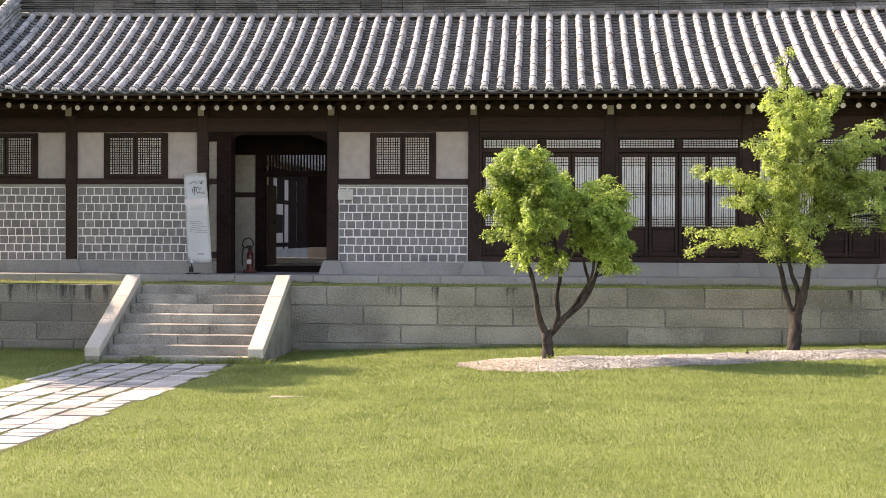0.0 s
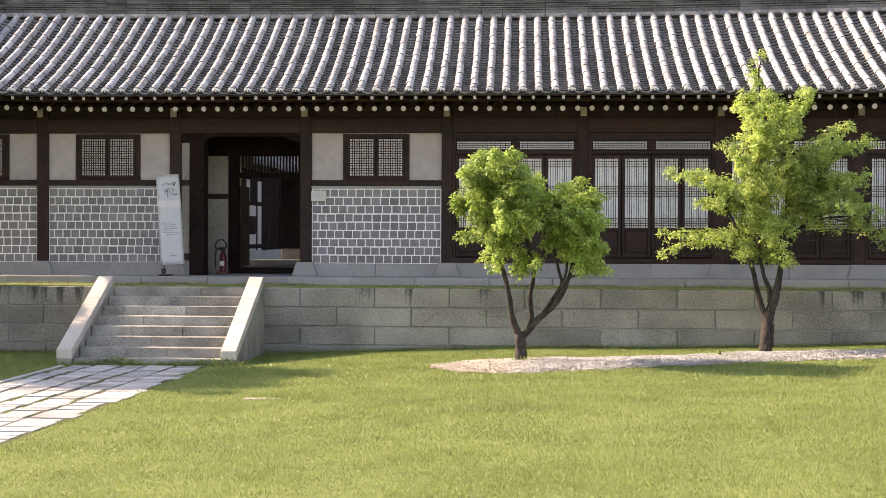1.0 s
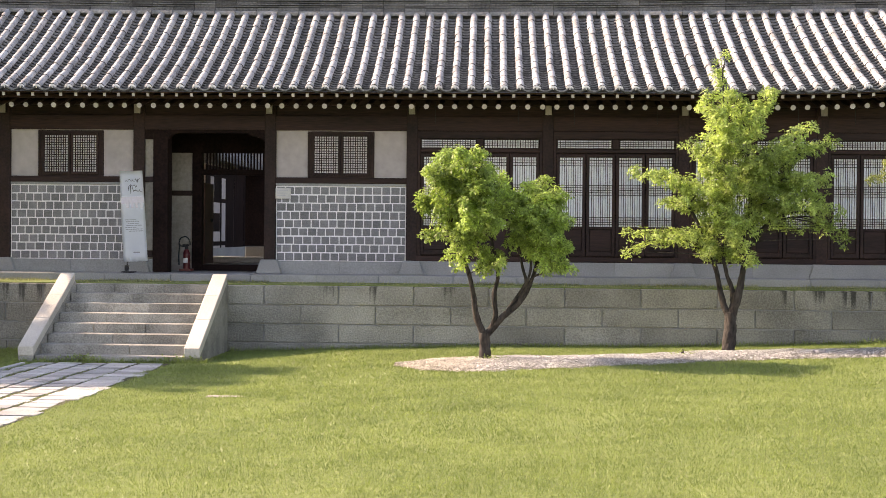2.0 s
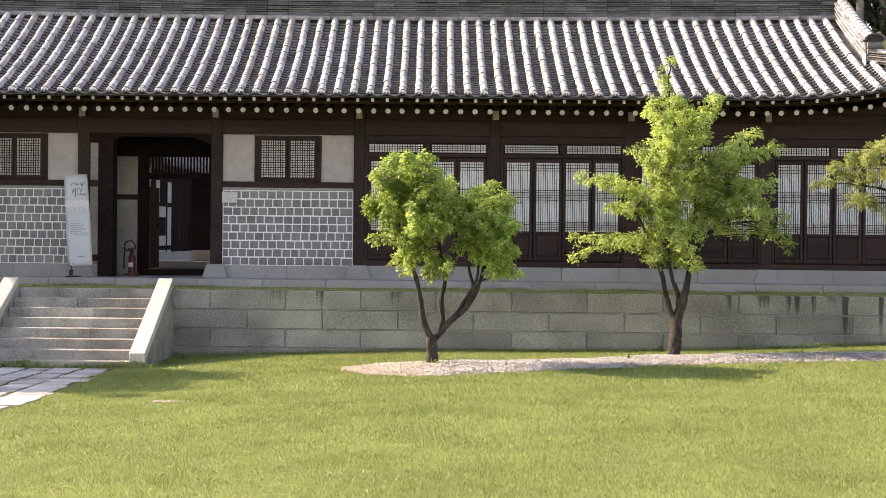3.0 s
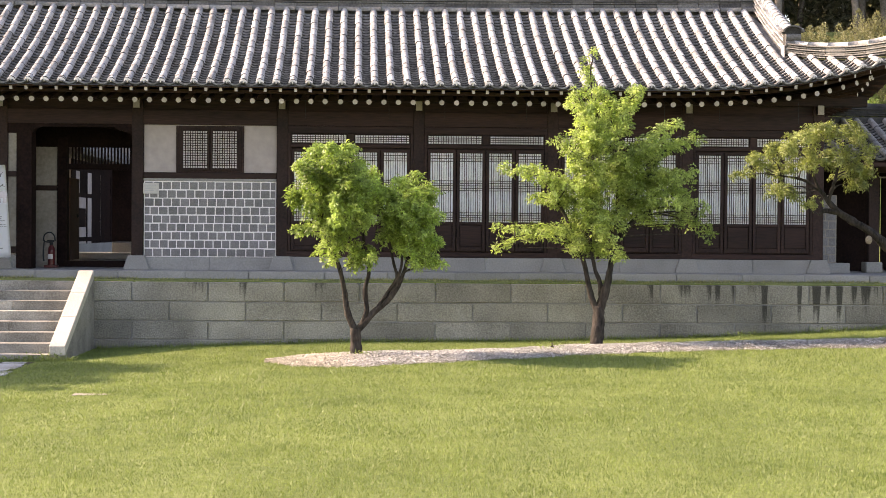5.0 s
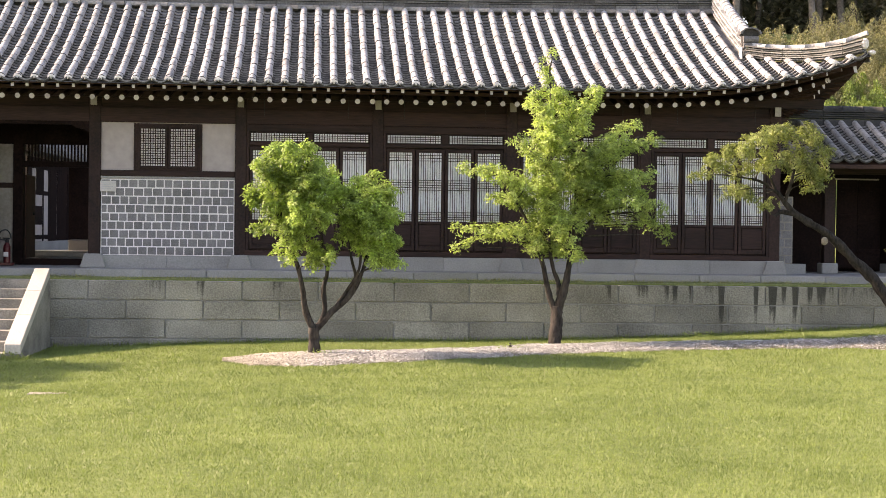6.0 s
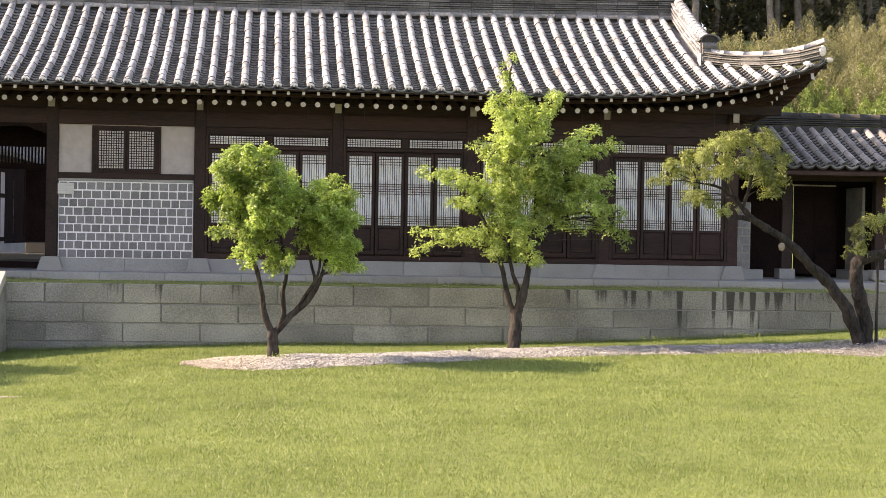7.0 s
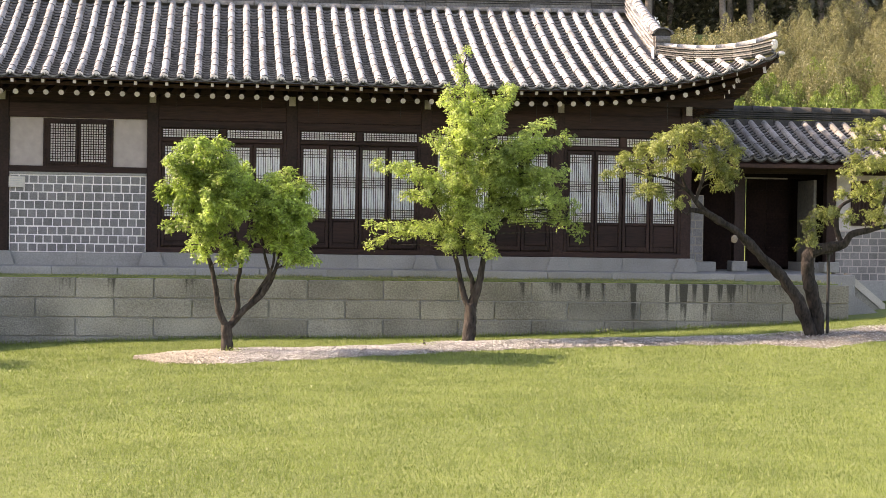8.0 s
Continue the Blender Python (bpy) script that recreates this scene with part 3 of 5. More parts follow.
# the court and the wing behind the gate
boxed("court_floor", (-12.0, -1.0, 31.85, 44.0, 0.5, 1.2), M_PLINTH, None)
tagged(bpy.data.objects["court_floor"], "pale stone-paved inner court behind the gate", "court", kind="structure")
wing = thing("court_wing", (-7.2, 35.0, 1.2), "plastered timber wing seen through the gate", "building")
boxed("plinth", (-7.4, -6.98, 33.4, 38.2, 1.2, 1.5), M_PLINTH, wing)
boxed("plaster_wall", (-7.4, -7.02, 33.4, 38.2, 1.5, 3.4), M_PLASTER, wing, "white plaster panels")
for y, w in ((33.30, 0.5), (34.98, 0.12), (35.62, 0.22), (36.7, 0.25), (38.0, 0.2)):
    boxed("post", (-7.02, -7.008, y, y + w, 1.5, 3.4), M_GATEWOOD, wing, "", 0.003)
for z0, z1 in ((1.55, 1.65), (2.56, 2.66), (3.15, 3.4)):
    boxed("rail", (-7.02, -7.010, 33.4, 38.2, z0, z1), M_GATEWOOD, wing, "", 0.003)
boxed("window_board", (-7.02, -7.012, 34.26, 34.98, 2.66, 3.15), M_GATEWOOD, wing, "dark shutter of the wing", 0.003)
boxed("window_board", (-7.02, -7.012, 34.05, 34.92, 1.88, 2.31), M_GATEWOOD, wing, "dark shutter of the wing", 0.003)
boxed("door_board", (-7.02, -7.006, 35.84, 36.62, 1.5, 3.4), M_GATEWOOD, wing, "", 0.003)
boxed("door_board", (-7.02, -7.006, 36.95, 37.93, 1.5, 3.4), M_GATEWOOD, wing, "", 0.003)
part("roof", prism(bmesh.new(), [(-6.75, 3.5), (-6.75, 3.62), (-8.2, 5.0), (-10.2, 3.6), (-10.2, 3.5)], 33.2, 39.4, "y"), M_PAN, wing)
rear = thing("rear_hall", (-6.0, 40.0, 1.2), "dim rear hall across the inner court", "building")
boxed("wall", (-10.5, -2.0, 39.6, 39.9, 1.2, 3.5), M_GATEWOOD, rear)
# plain pale band in place of the sunlit roof tiles behind the grille
boxed("upper_plaster", (-10.5, -2.0, 39.55, 39.9, 3.5, 4.6), M_BUFF, rear)
boxed("inner_step", (-7.0, -5.2, 31.9, 32.3, 1.2, 1.338), M_STEP, wing, "pale worn stone step behind the gate", 0.02)
boxed("stone_bench", (-5.95, -5.3, 32.4, 32.8, 1.2, 1.57), M_PLINTH, None, "", 0.02)
tagged(bpy.data.objects["stone_bench"], "grey stone mounting block in the court", "stone block")

# ---- tiled roofs ----
def tile_mesh(name, mat, r0=0.070, r1=0.062, sides=8):
    """A half-round cover tile one unit long, its lower end at y = 0."""
    bm = bmesh.new()
    def ring(y, r):
        return [bm.verts.new((r * math.cos(math.pi * k / sides), y, r * math.sin(math.pi * k / sides) * 1.05)) for k in range(sides + 1)]
    a, b, c, e = ring(0, r0), ring(1.0, r1), ring(0.0, r0 - 0.018), ring(0, r0)
    for k in range(sides):
        f = bm.faces.new((a[k], a[k + 1], b[k + 1], b[k]))
        f.smooth = True
        bm.faces.new((e[k + 1], e[k], c[k], c[k + 1])).material_index = 1
    bmesh.ops.recalc_face_normals(bm, faces=bm.faces[:])
    me = bpy.data.meshes.new(name)
    bm.to_mesh(me)
    bm.free()
    me.materials.append(mat)
    me.materials.append(M_TILEEDGE)
    return me


ME_TILE = tile_mesh("cover_tile", M_TILE)
bm = bmesh.new()
rim = [bm.verts.new((0.071 * math.cos(a), -0.012 + 0.006 * math.sin(2 * a), 0.073 * math.sin(a))) for a in np.linspace(-0.35, math.pi + 0.35, 9)]
tip = bm.verts.new((0.005, -0.045, 0.022))
for a, b in zip(rim, rim[1:] + rim[:1]):
    bm.faces.new((a, b, tip)).smooth = True
ME_PLUG = bpy.data.meshes.new("eave_plug")
bm.to_mesh(ME_PLUG)
bm.free()
ME_PLUG.materials.append(M_LIME)
TILE_V = np.array([v.co[:] for v in ME_TILE.vertices])
TILE_F = [list(p.vertices) for p in ME_TILE.polygons]
TILE_M = [p.material_index for p in ME_TILE.polygons]


def along(p, q, twist=0.0):
    """The pose of a tile that runs from p up to q, stretched to that length."""
    d = Vector(q) - Vector(p)
    y = d.normalized()
    x = Vector((1, 0, 0))
    x = (x - y * x.dot(y)).normalized()
    z = x.cross(y)
    m = Matrix((x, y, z)).transposed().to_4x4()
    return Matrix.Translation(p) @ m @ Matrix.Rotation(twist, 4, "Y") @ Matrix.Diagonal((1, d.length + 0.012, 1, 1))


class Slope:
    """The front slope of a roof: a surface over x and the share u of the way from eave to ridge."""

    def __init__(s, xc, half, ye, yr, ze, zr, lift=0.0, span=6.0, gable=None, hip_u=0.4, sag=0.22, fan=(0.0, 0.0)):
        s.fan = fan      # how far the rows lean over on the way up
        s.xc, s.half, s.ye, s.yr, s.ze, s.zr, s.lift, s.span, s.gable, s.hip_u, s.sag = xc, half, ye, yr, ze, zr, lift, span, gable, hip_u, sag

    def up(s, x):
        return s.lift * max(0.0, (abs(x - s.xc) - (s.half - s.span)) / s.span) ** 4

    def eave(s, x):
        return s.ye - 0.35 * s.up(x), s.ze + s.up(x)

    def at(s, x, u, raised=0.0):
        y0, z0 = s.eave(x)
        x += u * (s.fan[0] + s.fan[1] * x)
        zr = s.zr + 0.14 * ((x - s.xc) / s.half) ** 2 * (1 if s.lift else 0)
        return Vector((x, y0 + (s.yr - y0) * u, z0 + (zr - z0) * ((1 - s.sag) * u + s.sag * u * u) + raised))

    def top(s, x):
        """How far up the slope goes here: to the ridge, or to the hip beyond the gable."""
        d = abs(x - s.xc)
        if s.gable is None or d <= s.gable:
            return 1.0
        return max(0.03, s.hip_u * (s.half - d) / (s.half - s.gable))


def tile_roof(parent, s, pitch, length, keep, seed, run_mat, limed=True, first=None):
    r = random.Random(seed)
    runs, pans, gaps = [], [], []
    n = int(2 * (s.half - 0.1) / pitch)
    if first is None:
        first = s.xc - n * pitch / 2
    xs = [first + pitch * k for k in range(n + 1) if first + pitch * k < s.xc + s.half - 0.1]
    full = (s.at(s.xc, 1) - s.at(s.xc, 0)).length
    for x in xs:
        ut = s.top(x)
        count = max(1, round(full * ut / length))
        off = r.uniform(0.25, 1.0) if count > 2 else 1.0
        marks = [0.0] + [(k + off) / (count - 1 + off) for k in range(count)]
        marks = [v + (r.uniform(-0.011, 0.011) if 0 < v < 1 else 0) for v in marks]
        for k in range(count):
            p, q = s.at(x, ut * marks[k], 0.035), s.at(x, ut * marks[k + 1], 0.035)
            j = Vector((r.uniform(-0.006, 0.006), 0, r.uniform(-0.004, 0.004)))
            m = along(p + j, q + j, r.uniform(-0.05, 0.05))
            if keep[0] < x < keep[1]:
                piece("cover_tile", ME_TILE, parent, m)
            else:
                runs.append(np.array(m)[:3, :3] @ TILE_V.T + np.array(m)[:3, 3:4])
        # the lime plug at the eave
        c = s.at(x, 0, 0.035)
        if limed:
            piece("eave_plug", ME_PLUG, parent, Matrix.LocRotScale(c, Euler((0, r.uniform(-0.3, 0.3), 0)), (r.uniform(0.9, 1.05), 1, r.uniform(0.9, 1.05))))
    # pan tiles between the rows
    for xa in [xs[0] - pitch] + xs:
        xb = xa + pitch
        um = min(s.top(max(min(xa, s.xc + s.half), s.xc - s.half)), s.top(max(min(xb, s.xc + s.half), s.xc - s.half)))
        m = max(2, round(full * um / 0.128))
        cross = [(0.04 + 0.92 * t, -0.058 * math.sin(math.pi * t)) for t in (0, 0.2, 0.4, 0.6, 0.8, 1.0)]
        jit = r.uniform(-0.3, 0.3) / m
        for k in range(m):
            u0, u1 = max(0, um * (k / m + jit * 0.2)) - (0.012 if k == 0 else 0), um * (k + 1.25) / m
            rows = []
            for u, h in ((u0, 0.070), (min(u1, 1.02), 0.010), (u0, 0.044), (u0, 0.044), (u0 + 0.005, 0.010)):
                rows.append([s.at(xa + pitch * t, u, h + dz) for t, dz in cross])
            for i in range(5):
                pans += [rows[0][i], rows[0][i + 1], rows[1][i + 1], rows[1][i]]
                pans += [rows[2][i], rows[2][i + 1], rows[0][i + 1], rows[0][i]]
                gaps += [rows[4][i], rows[4][i + 1], rows[3][i + 1], rows[3][i]]
    if runs:
        V = np.concatenate([q.T for q in runs])
        k = len(TILE_V)
        me = bpy.data.meshes.new("cover_tile_run")
        me.from_pydata(V.tolist(), [], [[i + k * t for i in f] for t in range(len(runs)) for f in TILE_F])
        me.materials.append(run_mat)
        me.materials.append(M_TILEEDGE)
        for i, p in enumerate(me.polygons):
            p.material_index = TILE_M[i % len(TILE_M)]
            p.use_smooth = p.material_index == 0
        ob = new("cover_tile_run", me)
        ob.parent = parent
        if parent in WM:
            ob.matrix_parent_inverse = WM[parent].inverted()
        tagged(ob, "rows of weathered grey cover tiles", kind="stuff")
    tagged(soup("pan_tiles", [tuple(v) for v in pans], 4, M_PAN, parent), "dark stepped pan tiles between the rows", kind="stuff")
    # dark faces that close the gap below each pan tile's lip
    tagged(soup("pan_bedding", [tuple(v) for v in gaps], 4, M_JOINT, parent), "dark faces in the gaps under the pan tiles", kind="stuff")
    return xs


def courses(bm, path, layers, h, depth, seed, step_out=0.022, long=0.4, flip=1):
    """A stacked tile ridge along a path of (place, sideways) pairs: thin overlapping layers cut into tiles."""
    r = random.Random(seed)
    for k in range(layers):
        off = r.uniform(0, 0.9)
        i = 0
        while i < len(path) - 1:
            p, q = path[i], path[i + 1]
            d = depth / 2 + (step_out if k % 2 else 0) + r.uniform(-0.004, 0.004)
            a, b = Vector(p[0]), Vector(q[0])
            t = (b - a).normalized()
            a, b = a + t * 0.004, b - t * 0.004
            sa, sb = Vector(p[1]).normalized() * d, Vector(q[1]).normalized() * d
            za, zb = Vector((0, 0, h * k + 0.006)), Vector((0, 0, h * (k + 1) - 0.008 + r.uniform(-0.003, 0.003)))
            v = [bm.verts.new(c) for c in (a - sa + za, b - sb + za, b + sb + za, a + sa + za, a - sa + zb, b - sb + zb, b + sb + zb, a + sa + zb)]
            for f in ((0, 3, 2, 1), (4, 5, 6, 7), (0, 1, 5, 4), (2, 3, 7, 6), (1, 2, 6, 5), (3, 0, 4, 7)):
                bm.faces.new([v[j] for j in f])
            i += 1
    return bm


def tube_run(bm, pts, r, seed):
    """Half-round tiles end to end along a path, with open joints."""
    rr = random.Random(seed)
    for p, q in zip(pts, pts[1:]):
        p, q = Vector(p), Vector(q)
        y = (q - p).normalized()
        x = y.cross(Vector((0, 0, 1))).normalized()
        z = x.cross(y)
        rings = []
        for c, ra in ((p + y * 0.004, r), (q - y * 0.004, r * 0.96)):
            rings.append([bm.verts.new(c + x * ra * math.cos(a) + z * ra * math.sin(a)) for a in np.linspace(-0.5, math.pi + 0.5, 9)])
        for k in range(8):
            bm.faces.new((rings[0][k], rings[0][k + 1], rings[1][k + 1], rings[1][k])).smooth = True
        bm.faces.new(rings[0]), bm.faces.new(rings[1][::-1])
    return bm


XC, HALF, GABLE = -2.05, 11.3, 9.5
S = Slope(XC, HALF, 26.2, 29.42, 4.40, 6.13, 0.70, 6.3, GABLE, 0.42, fan=(-0.075, -0.0145))
roof = part("roof", box(bmesh.new(), XC - GABLE + 0.3, XC + GABLE - 0.3, 28.9, 29.9, 4.6, 5.4), M_BEAM, hall, "grey half-round clay tile roof with stacked ridges")
tile_roof(roof, S, 0.2869, 0.31, (-3.3, 3.2), 11, M_TILEJ, first=-13.158)

# roof deck under the tiles, and the plain rear slope
bm = bmesh.new()
xs = np.linspace(XC - HALF, XC + HALF, 60)
prev = None
for x in xs:
    ut = S.top(x)
    row = [bm.verts.new(S.at(x, ut * k / 6 if k else -0.01, -0.03)) for k in range(7)]
    if prev:
        for a, b, c, d in zip(prev, row, row[1:], prev[1:]):
            bm.faces.new((a, b, c, d))
    prev = row
part("roof_deck", bm, M_PAN, roof)
def side_edge(sg, y):
    """The eave at the end of the hall: it falls from the lifted corner towards the back."""
    up = 0.70 * max(0.0, (29.6 - y) / 3.65) ** 2.2
    return Vector((XC + sg * (HALF - 0.12 + 0.12 * up), y, 4.40 + up))


SIDE_Y = np.linspace(25.98, 33.0, 24)
bm = bmesh.new()
prism(bm, [(29.5, 6.15), (33.2, 4.5), (33.2, 4.4), (29.5, 5.9)], XC - GABLE, XC + GABLE)
for sg in (-1, 1):
    g = XC + sg * GABLE
    inner = [Vector((g + sg * (HALF - GABLE) * min(1, max(0, (27.55 - y) / 1.55)), y, 0)) for y in SIDE_Y]
    for p in inner:
        t = abs(p.x - g) / (HALF - GABLE)
        p.z = 5.1 + (4.95 - 5.1) * t
    row = [(bm.verts.new(side_edge(sg, y)), bm.verts.new(q)) for y, q in zip(SIDE_Y, inner)]
    for (a, b), (c, d) in zip(row, row[1:]):
        bm.faces.new((a, b, d, c))
    bm.faces.new([bm.verts.new((g, *c)) for c in ((27.45, 5.0), (31.7, 5.0), (29.6, 6.3))])
part("rear_slope", bm, M_PAN, roof)

# main ridge
bm = bmesh.new()
px = np.arange(XC - GABLE + 0.05, XC + GABLE, 0.42)
rz = lambda x: S.at(x, 1).z + 0.02
courses(bm, [((x, 29.62, rz(x) - 0.02), (0, 1, 0)) for x in px], 1, 0.10, 0.30, 1)
courses(bm, [((x, 29.62, rz(x) + 0.085), (0, 1, 0)) for x in px], 1, 0.10, 0.27, 2)
courses(bm, [((x, 29.62, rz(x) + 0.185), (0, 1, 0)) for x in px], 9, 0.042, 0.27, 3)
tagged(part("main_ridge", bm, M_RIDGE, roof, "dark stacked tile ridge"), kind="stuff")
bm = tube_run(bmesh.new(), [(x, 29.44, rz(x) + 0.045) for x in px], 0.062, 4)
tagged(part("ridge_foot", bm, M_TILEOLD, roof, "grey roll tiles along the foot of the ridge"), kind="stuff")
bm = tube_run(bmesh.new(), [(x, 29.62, rz(x) + 0.57 + 0.12 * ((x - XC) / 9) ** 4) for x in px], 0.10, 5)
tagged(part("ridge_cap", bm, M_TILEJ, roof), kind="stuff")
# descending ridges, their arched ends and the hip ridges
for sg in (-1, 1):
    g = XC + sg * GABLE
    us = np.linspace(0.42, 1.0, 14)
    path = [S.at(g + (0.1 if sg > 0 else 0.0), u, 0.02) for u in us]
    bm = courses(bmesh.new(), [(p, (1, 0, 0)) for p in path], 8, 0.045, 0.26, 20 + sg)
    tagged(part("gable_ridge", bm, M_RIDGEPALE, roof, "pale stacked tile ridge running down the gable"), kind="stuff")
    bm = tube_run(bmesh.new(), [p + Vector((0, 0, 0.37)) for p in path], 0.095, 6)
    tagged(part("gable_ridge_cap", bm, M_TILEJ, roof), kind="stuff")
    back = [Vector((q.x, 59.24 - q.y, q.z)) for q in path]
    bm = courses(bmesh.new(), [(q, (1, 0, 0)) for q in back], 8, 0.045, 0.26, 25 + sg)
    tagged(part("gable_ridge", bm, M_RIDGEPALE, roof), kind="stuff")
    p = path[0]
    bm = bmesh.new()
    arch = [(p.x - 0.15, p.z - 0.06), (p.x + 0.15, p.z - 0.06)] + [(p.x + 0.15 * math.cos(a), p.z + 0.36 + 0.13 * math.sin(a)) for a in np.linspace(0, math.pi, 9)]
    prism(bm, arch, p.y - 0.10, p.y + 0.02, "y")
    part("ridge_end_tile", bm, M_JOINT, roof, "dark arched end tile")
    for k in range(3):
        bm = bmesh.new()
        bmesh.ops.create_cone(bm, cap_ends=True, segments=12, radius1=0.066, radius2=0.066, depth=0.28, matrix=Matrix.Translation((p.x, p.y - 0.10, p.z + 0.03 + 0.125 * k)) @ Matrix.Rotation(math.pi / 2, 4, "Y"))
        part("end_roll", bm, M_RIDGE, roof, "dark roll tile stacked in the ridge end")
    bm = bmesh.new()
    lip = [(p.x + 0.175 * math.cos(a) * (1.15 if math.sin(a) < 0.3 else 1.0), p.z + 0.39 + 0.11 * math.sin(a)) for a in np.linspace(-0.15, math.pi + 0.15, 11)]
    lip += [(p.x + 0.165 * math.cos(a), p.z + 0.375 + 0.10 * math.sin(a)) for a in np.linspace(math.pi, 0, 9)]
    prism(bm, lip, p.y - 0.17, p.y + 0.10, "y")
    part("end_cap", bm, M_RIDGE, roof, "dark curled cap tile over the ridge end")
    for q in (-0.18, 0.15):
        part("ridge_end_plaster", box(bmesh.new(), p.x + q, p.x + q + 0.028, p.y - 0.13, p.y + 0.05, p.z - 0.12, p.z + 0.14, 0.01), M_LIME, roof)
    end = XC + sg * (HALF - 0.12)
    ts = np.linspace(0, 1, 7)
    hp = []
    for t in ts:
        x = g + sg * 0.05 + (end - g) * t
        b = S.at(x, S.top(x))
        hp.append(Vector((b.x, b.y, b.z - 0.01 + 0.05 * t * t)))
    side = (0.55 * sg, 0.83, 0) if sg > 0 else (0.55, -0.83, 0)
    bm = courses(bmesh.new(), [(q, side) for q in hp], 6, 0.038, 0.24, 30 + sg)
    tagged(part("hip_ridge", bm, M_TILEOLD, roof, "stacked tile hip ridge sweeping up to the corner"), kind="stuff")
    bm = tube_run(bmesh.new(), [q + Vector((0.06 * sg * t, 0, 0.235 + 0.10 * t ** 3)) for q, t in zip(hp, ts)], 0.06, 7)
    tagged(part("hip_ridge_cap", bm, M_TILEJ, roof), kind="stuff")
    q = hp[-1]
    bm = bmesh.new()
    bmesh.ops.create_uvsphere(bm, u_segments=10, v_segments=7, radius=1, matrix=Matrix.Translation(q + Vector((-0.02 * sg, -0.08, 0.14))) @ Matrix.Diagonal((0.07, 0.05, 0.10, 1)))
    bmesh.ops.create_uvsphere(bm, u_segments=10, v_segments=7, radius=1, matrix=Matrix.Translation(q + Vector((0.1 * sg, -0.10, -0.02))) @ Matrix.Diagonal((0.075, 0.06, 0.048, 1)))
    part("hip_end_plug", bm, M_LIME, roof, "white lime lump at the hip end")

# eave boards, rafters and flying rafters
ex = np.linspace(XC - HALF, XC + HALF, 70)
for dy0, dy1, dz0, dz1 in ((0.03, 0.12, -0.06, -0.02), (0.42, 0.52, -0.12, -0.06)):
    bm = bmesh.new()
    rings = []
    for x in ex:
        y, z = S.eave(x)
        rings.append([bm.verts.new((x, y + p, z + q)) for p, q in ((dy0, dz0), (dy1, dz0), (dy1, dz1), (dy0, dz1))])
    for a, b in zip(rings, rings[1:]):
        for k in range(4):
            bm.faces.new((a[k], a[(k + 1) % 4], b[(k + 1) % 4], b[k]))
    part("eave_board", bm, M_RAFTER, roof)
bm = bmesh.new()
for a, b in zip(ex, ex[1:]):
    (ya, za), (yb, zb) = S.eave(a), S.eave(b)
    reach = min(1.55, 3.1 * min(S.top(a), S.top(b)))
    for p, q, p2, q2 in ((0.03, -0.03, min(0.55, reach), 0.03), (0.45, -0.09, reach, -0.09 + 0.355 * (reach - 0.45))):
        if p2 - p > 0.05:
            bm.faces.new([bm.verts.new(c) for c in ((a, ya + p, za + q), (b, yb + p, zb + q), (b, yb + p2, zb + q2), (a, ya + p2, za + q2))])
part("soffit", bm, M_RAFTER, roof, "dark boarded soffit")


def rafter(kind, p, q, r):
    """From its painted end at p back to q in the wall."""
    bm = bmesh.new()
    d = (Vector(q) - Vector(p)).normalized()
    x = d.cross(Vector((0, 0, 1))).normalized()
    z = x.cross(d)
    n = 10 if kind == "rafter" else 4
    angles = [2 * math.pi * k / n + (math.pi / 4 if n == 4 else 0) for k in range(n)]
    tall = 1.0 if n == 10 else 1.25
    rings = [[bm.verts.new(Vector(c) + x * r * s * math.cos(a) + z * r * s * tall * math.sin(a)) for a in angles] for c, s in ((p, 1), (q, 1))]
    for k in range(n):
        bm.faces.new((rings[0][k], rings[0][(k + 1) % n], rings[1][(k + 1) % n], rings[1][k])).material_index = 0
    f = bm.faces.new(rings[0])
    f.material_index = 1
    bm.faces.new(rings[1])
    bmesh.ops.recalc_face_normals(bm, faces=bm.faces[:])
    return part(kind, bm, [M_RAFTER, M_WHITE], roof)


step = 0.2603
for k in range(-31, 55):
    x = -5.032 + k * step + rnd.uniform(-0.008, 0.008)
    y, z = S.eave(x)
    d = x - XC
    over = max(0.0, abs(d) - 9.6)
    sg = 1 if d > 0 else -1
    tail = x if not over else XC + sg * (9.6 + over * 0.12)
    rafter("rafter", (x - 0.25 * over * sg * 0.4, y + 0.50, z - 0.245), (tail, 27.7, 4.40 + 0.03 * over), 0.048)
    x2 = x + 0.008
    y, z = S.eave(x2)
    over = max(0.0, abs(x2 - XC) - 9.6)
    rafter("flying_rafter", (x2, y + 0.06, z - 0.088), (x2 - sg * over * 0.5, y + 0.62 - 0.2 * over, z + 0.03 - 0.16 * over), 0.037)
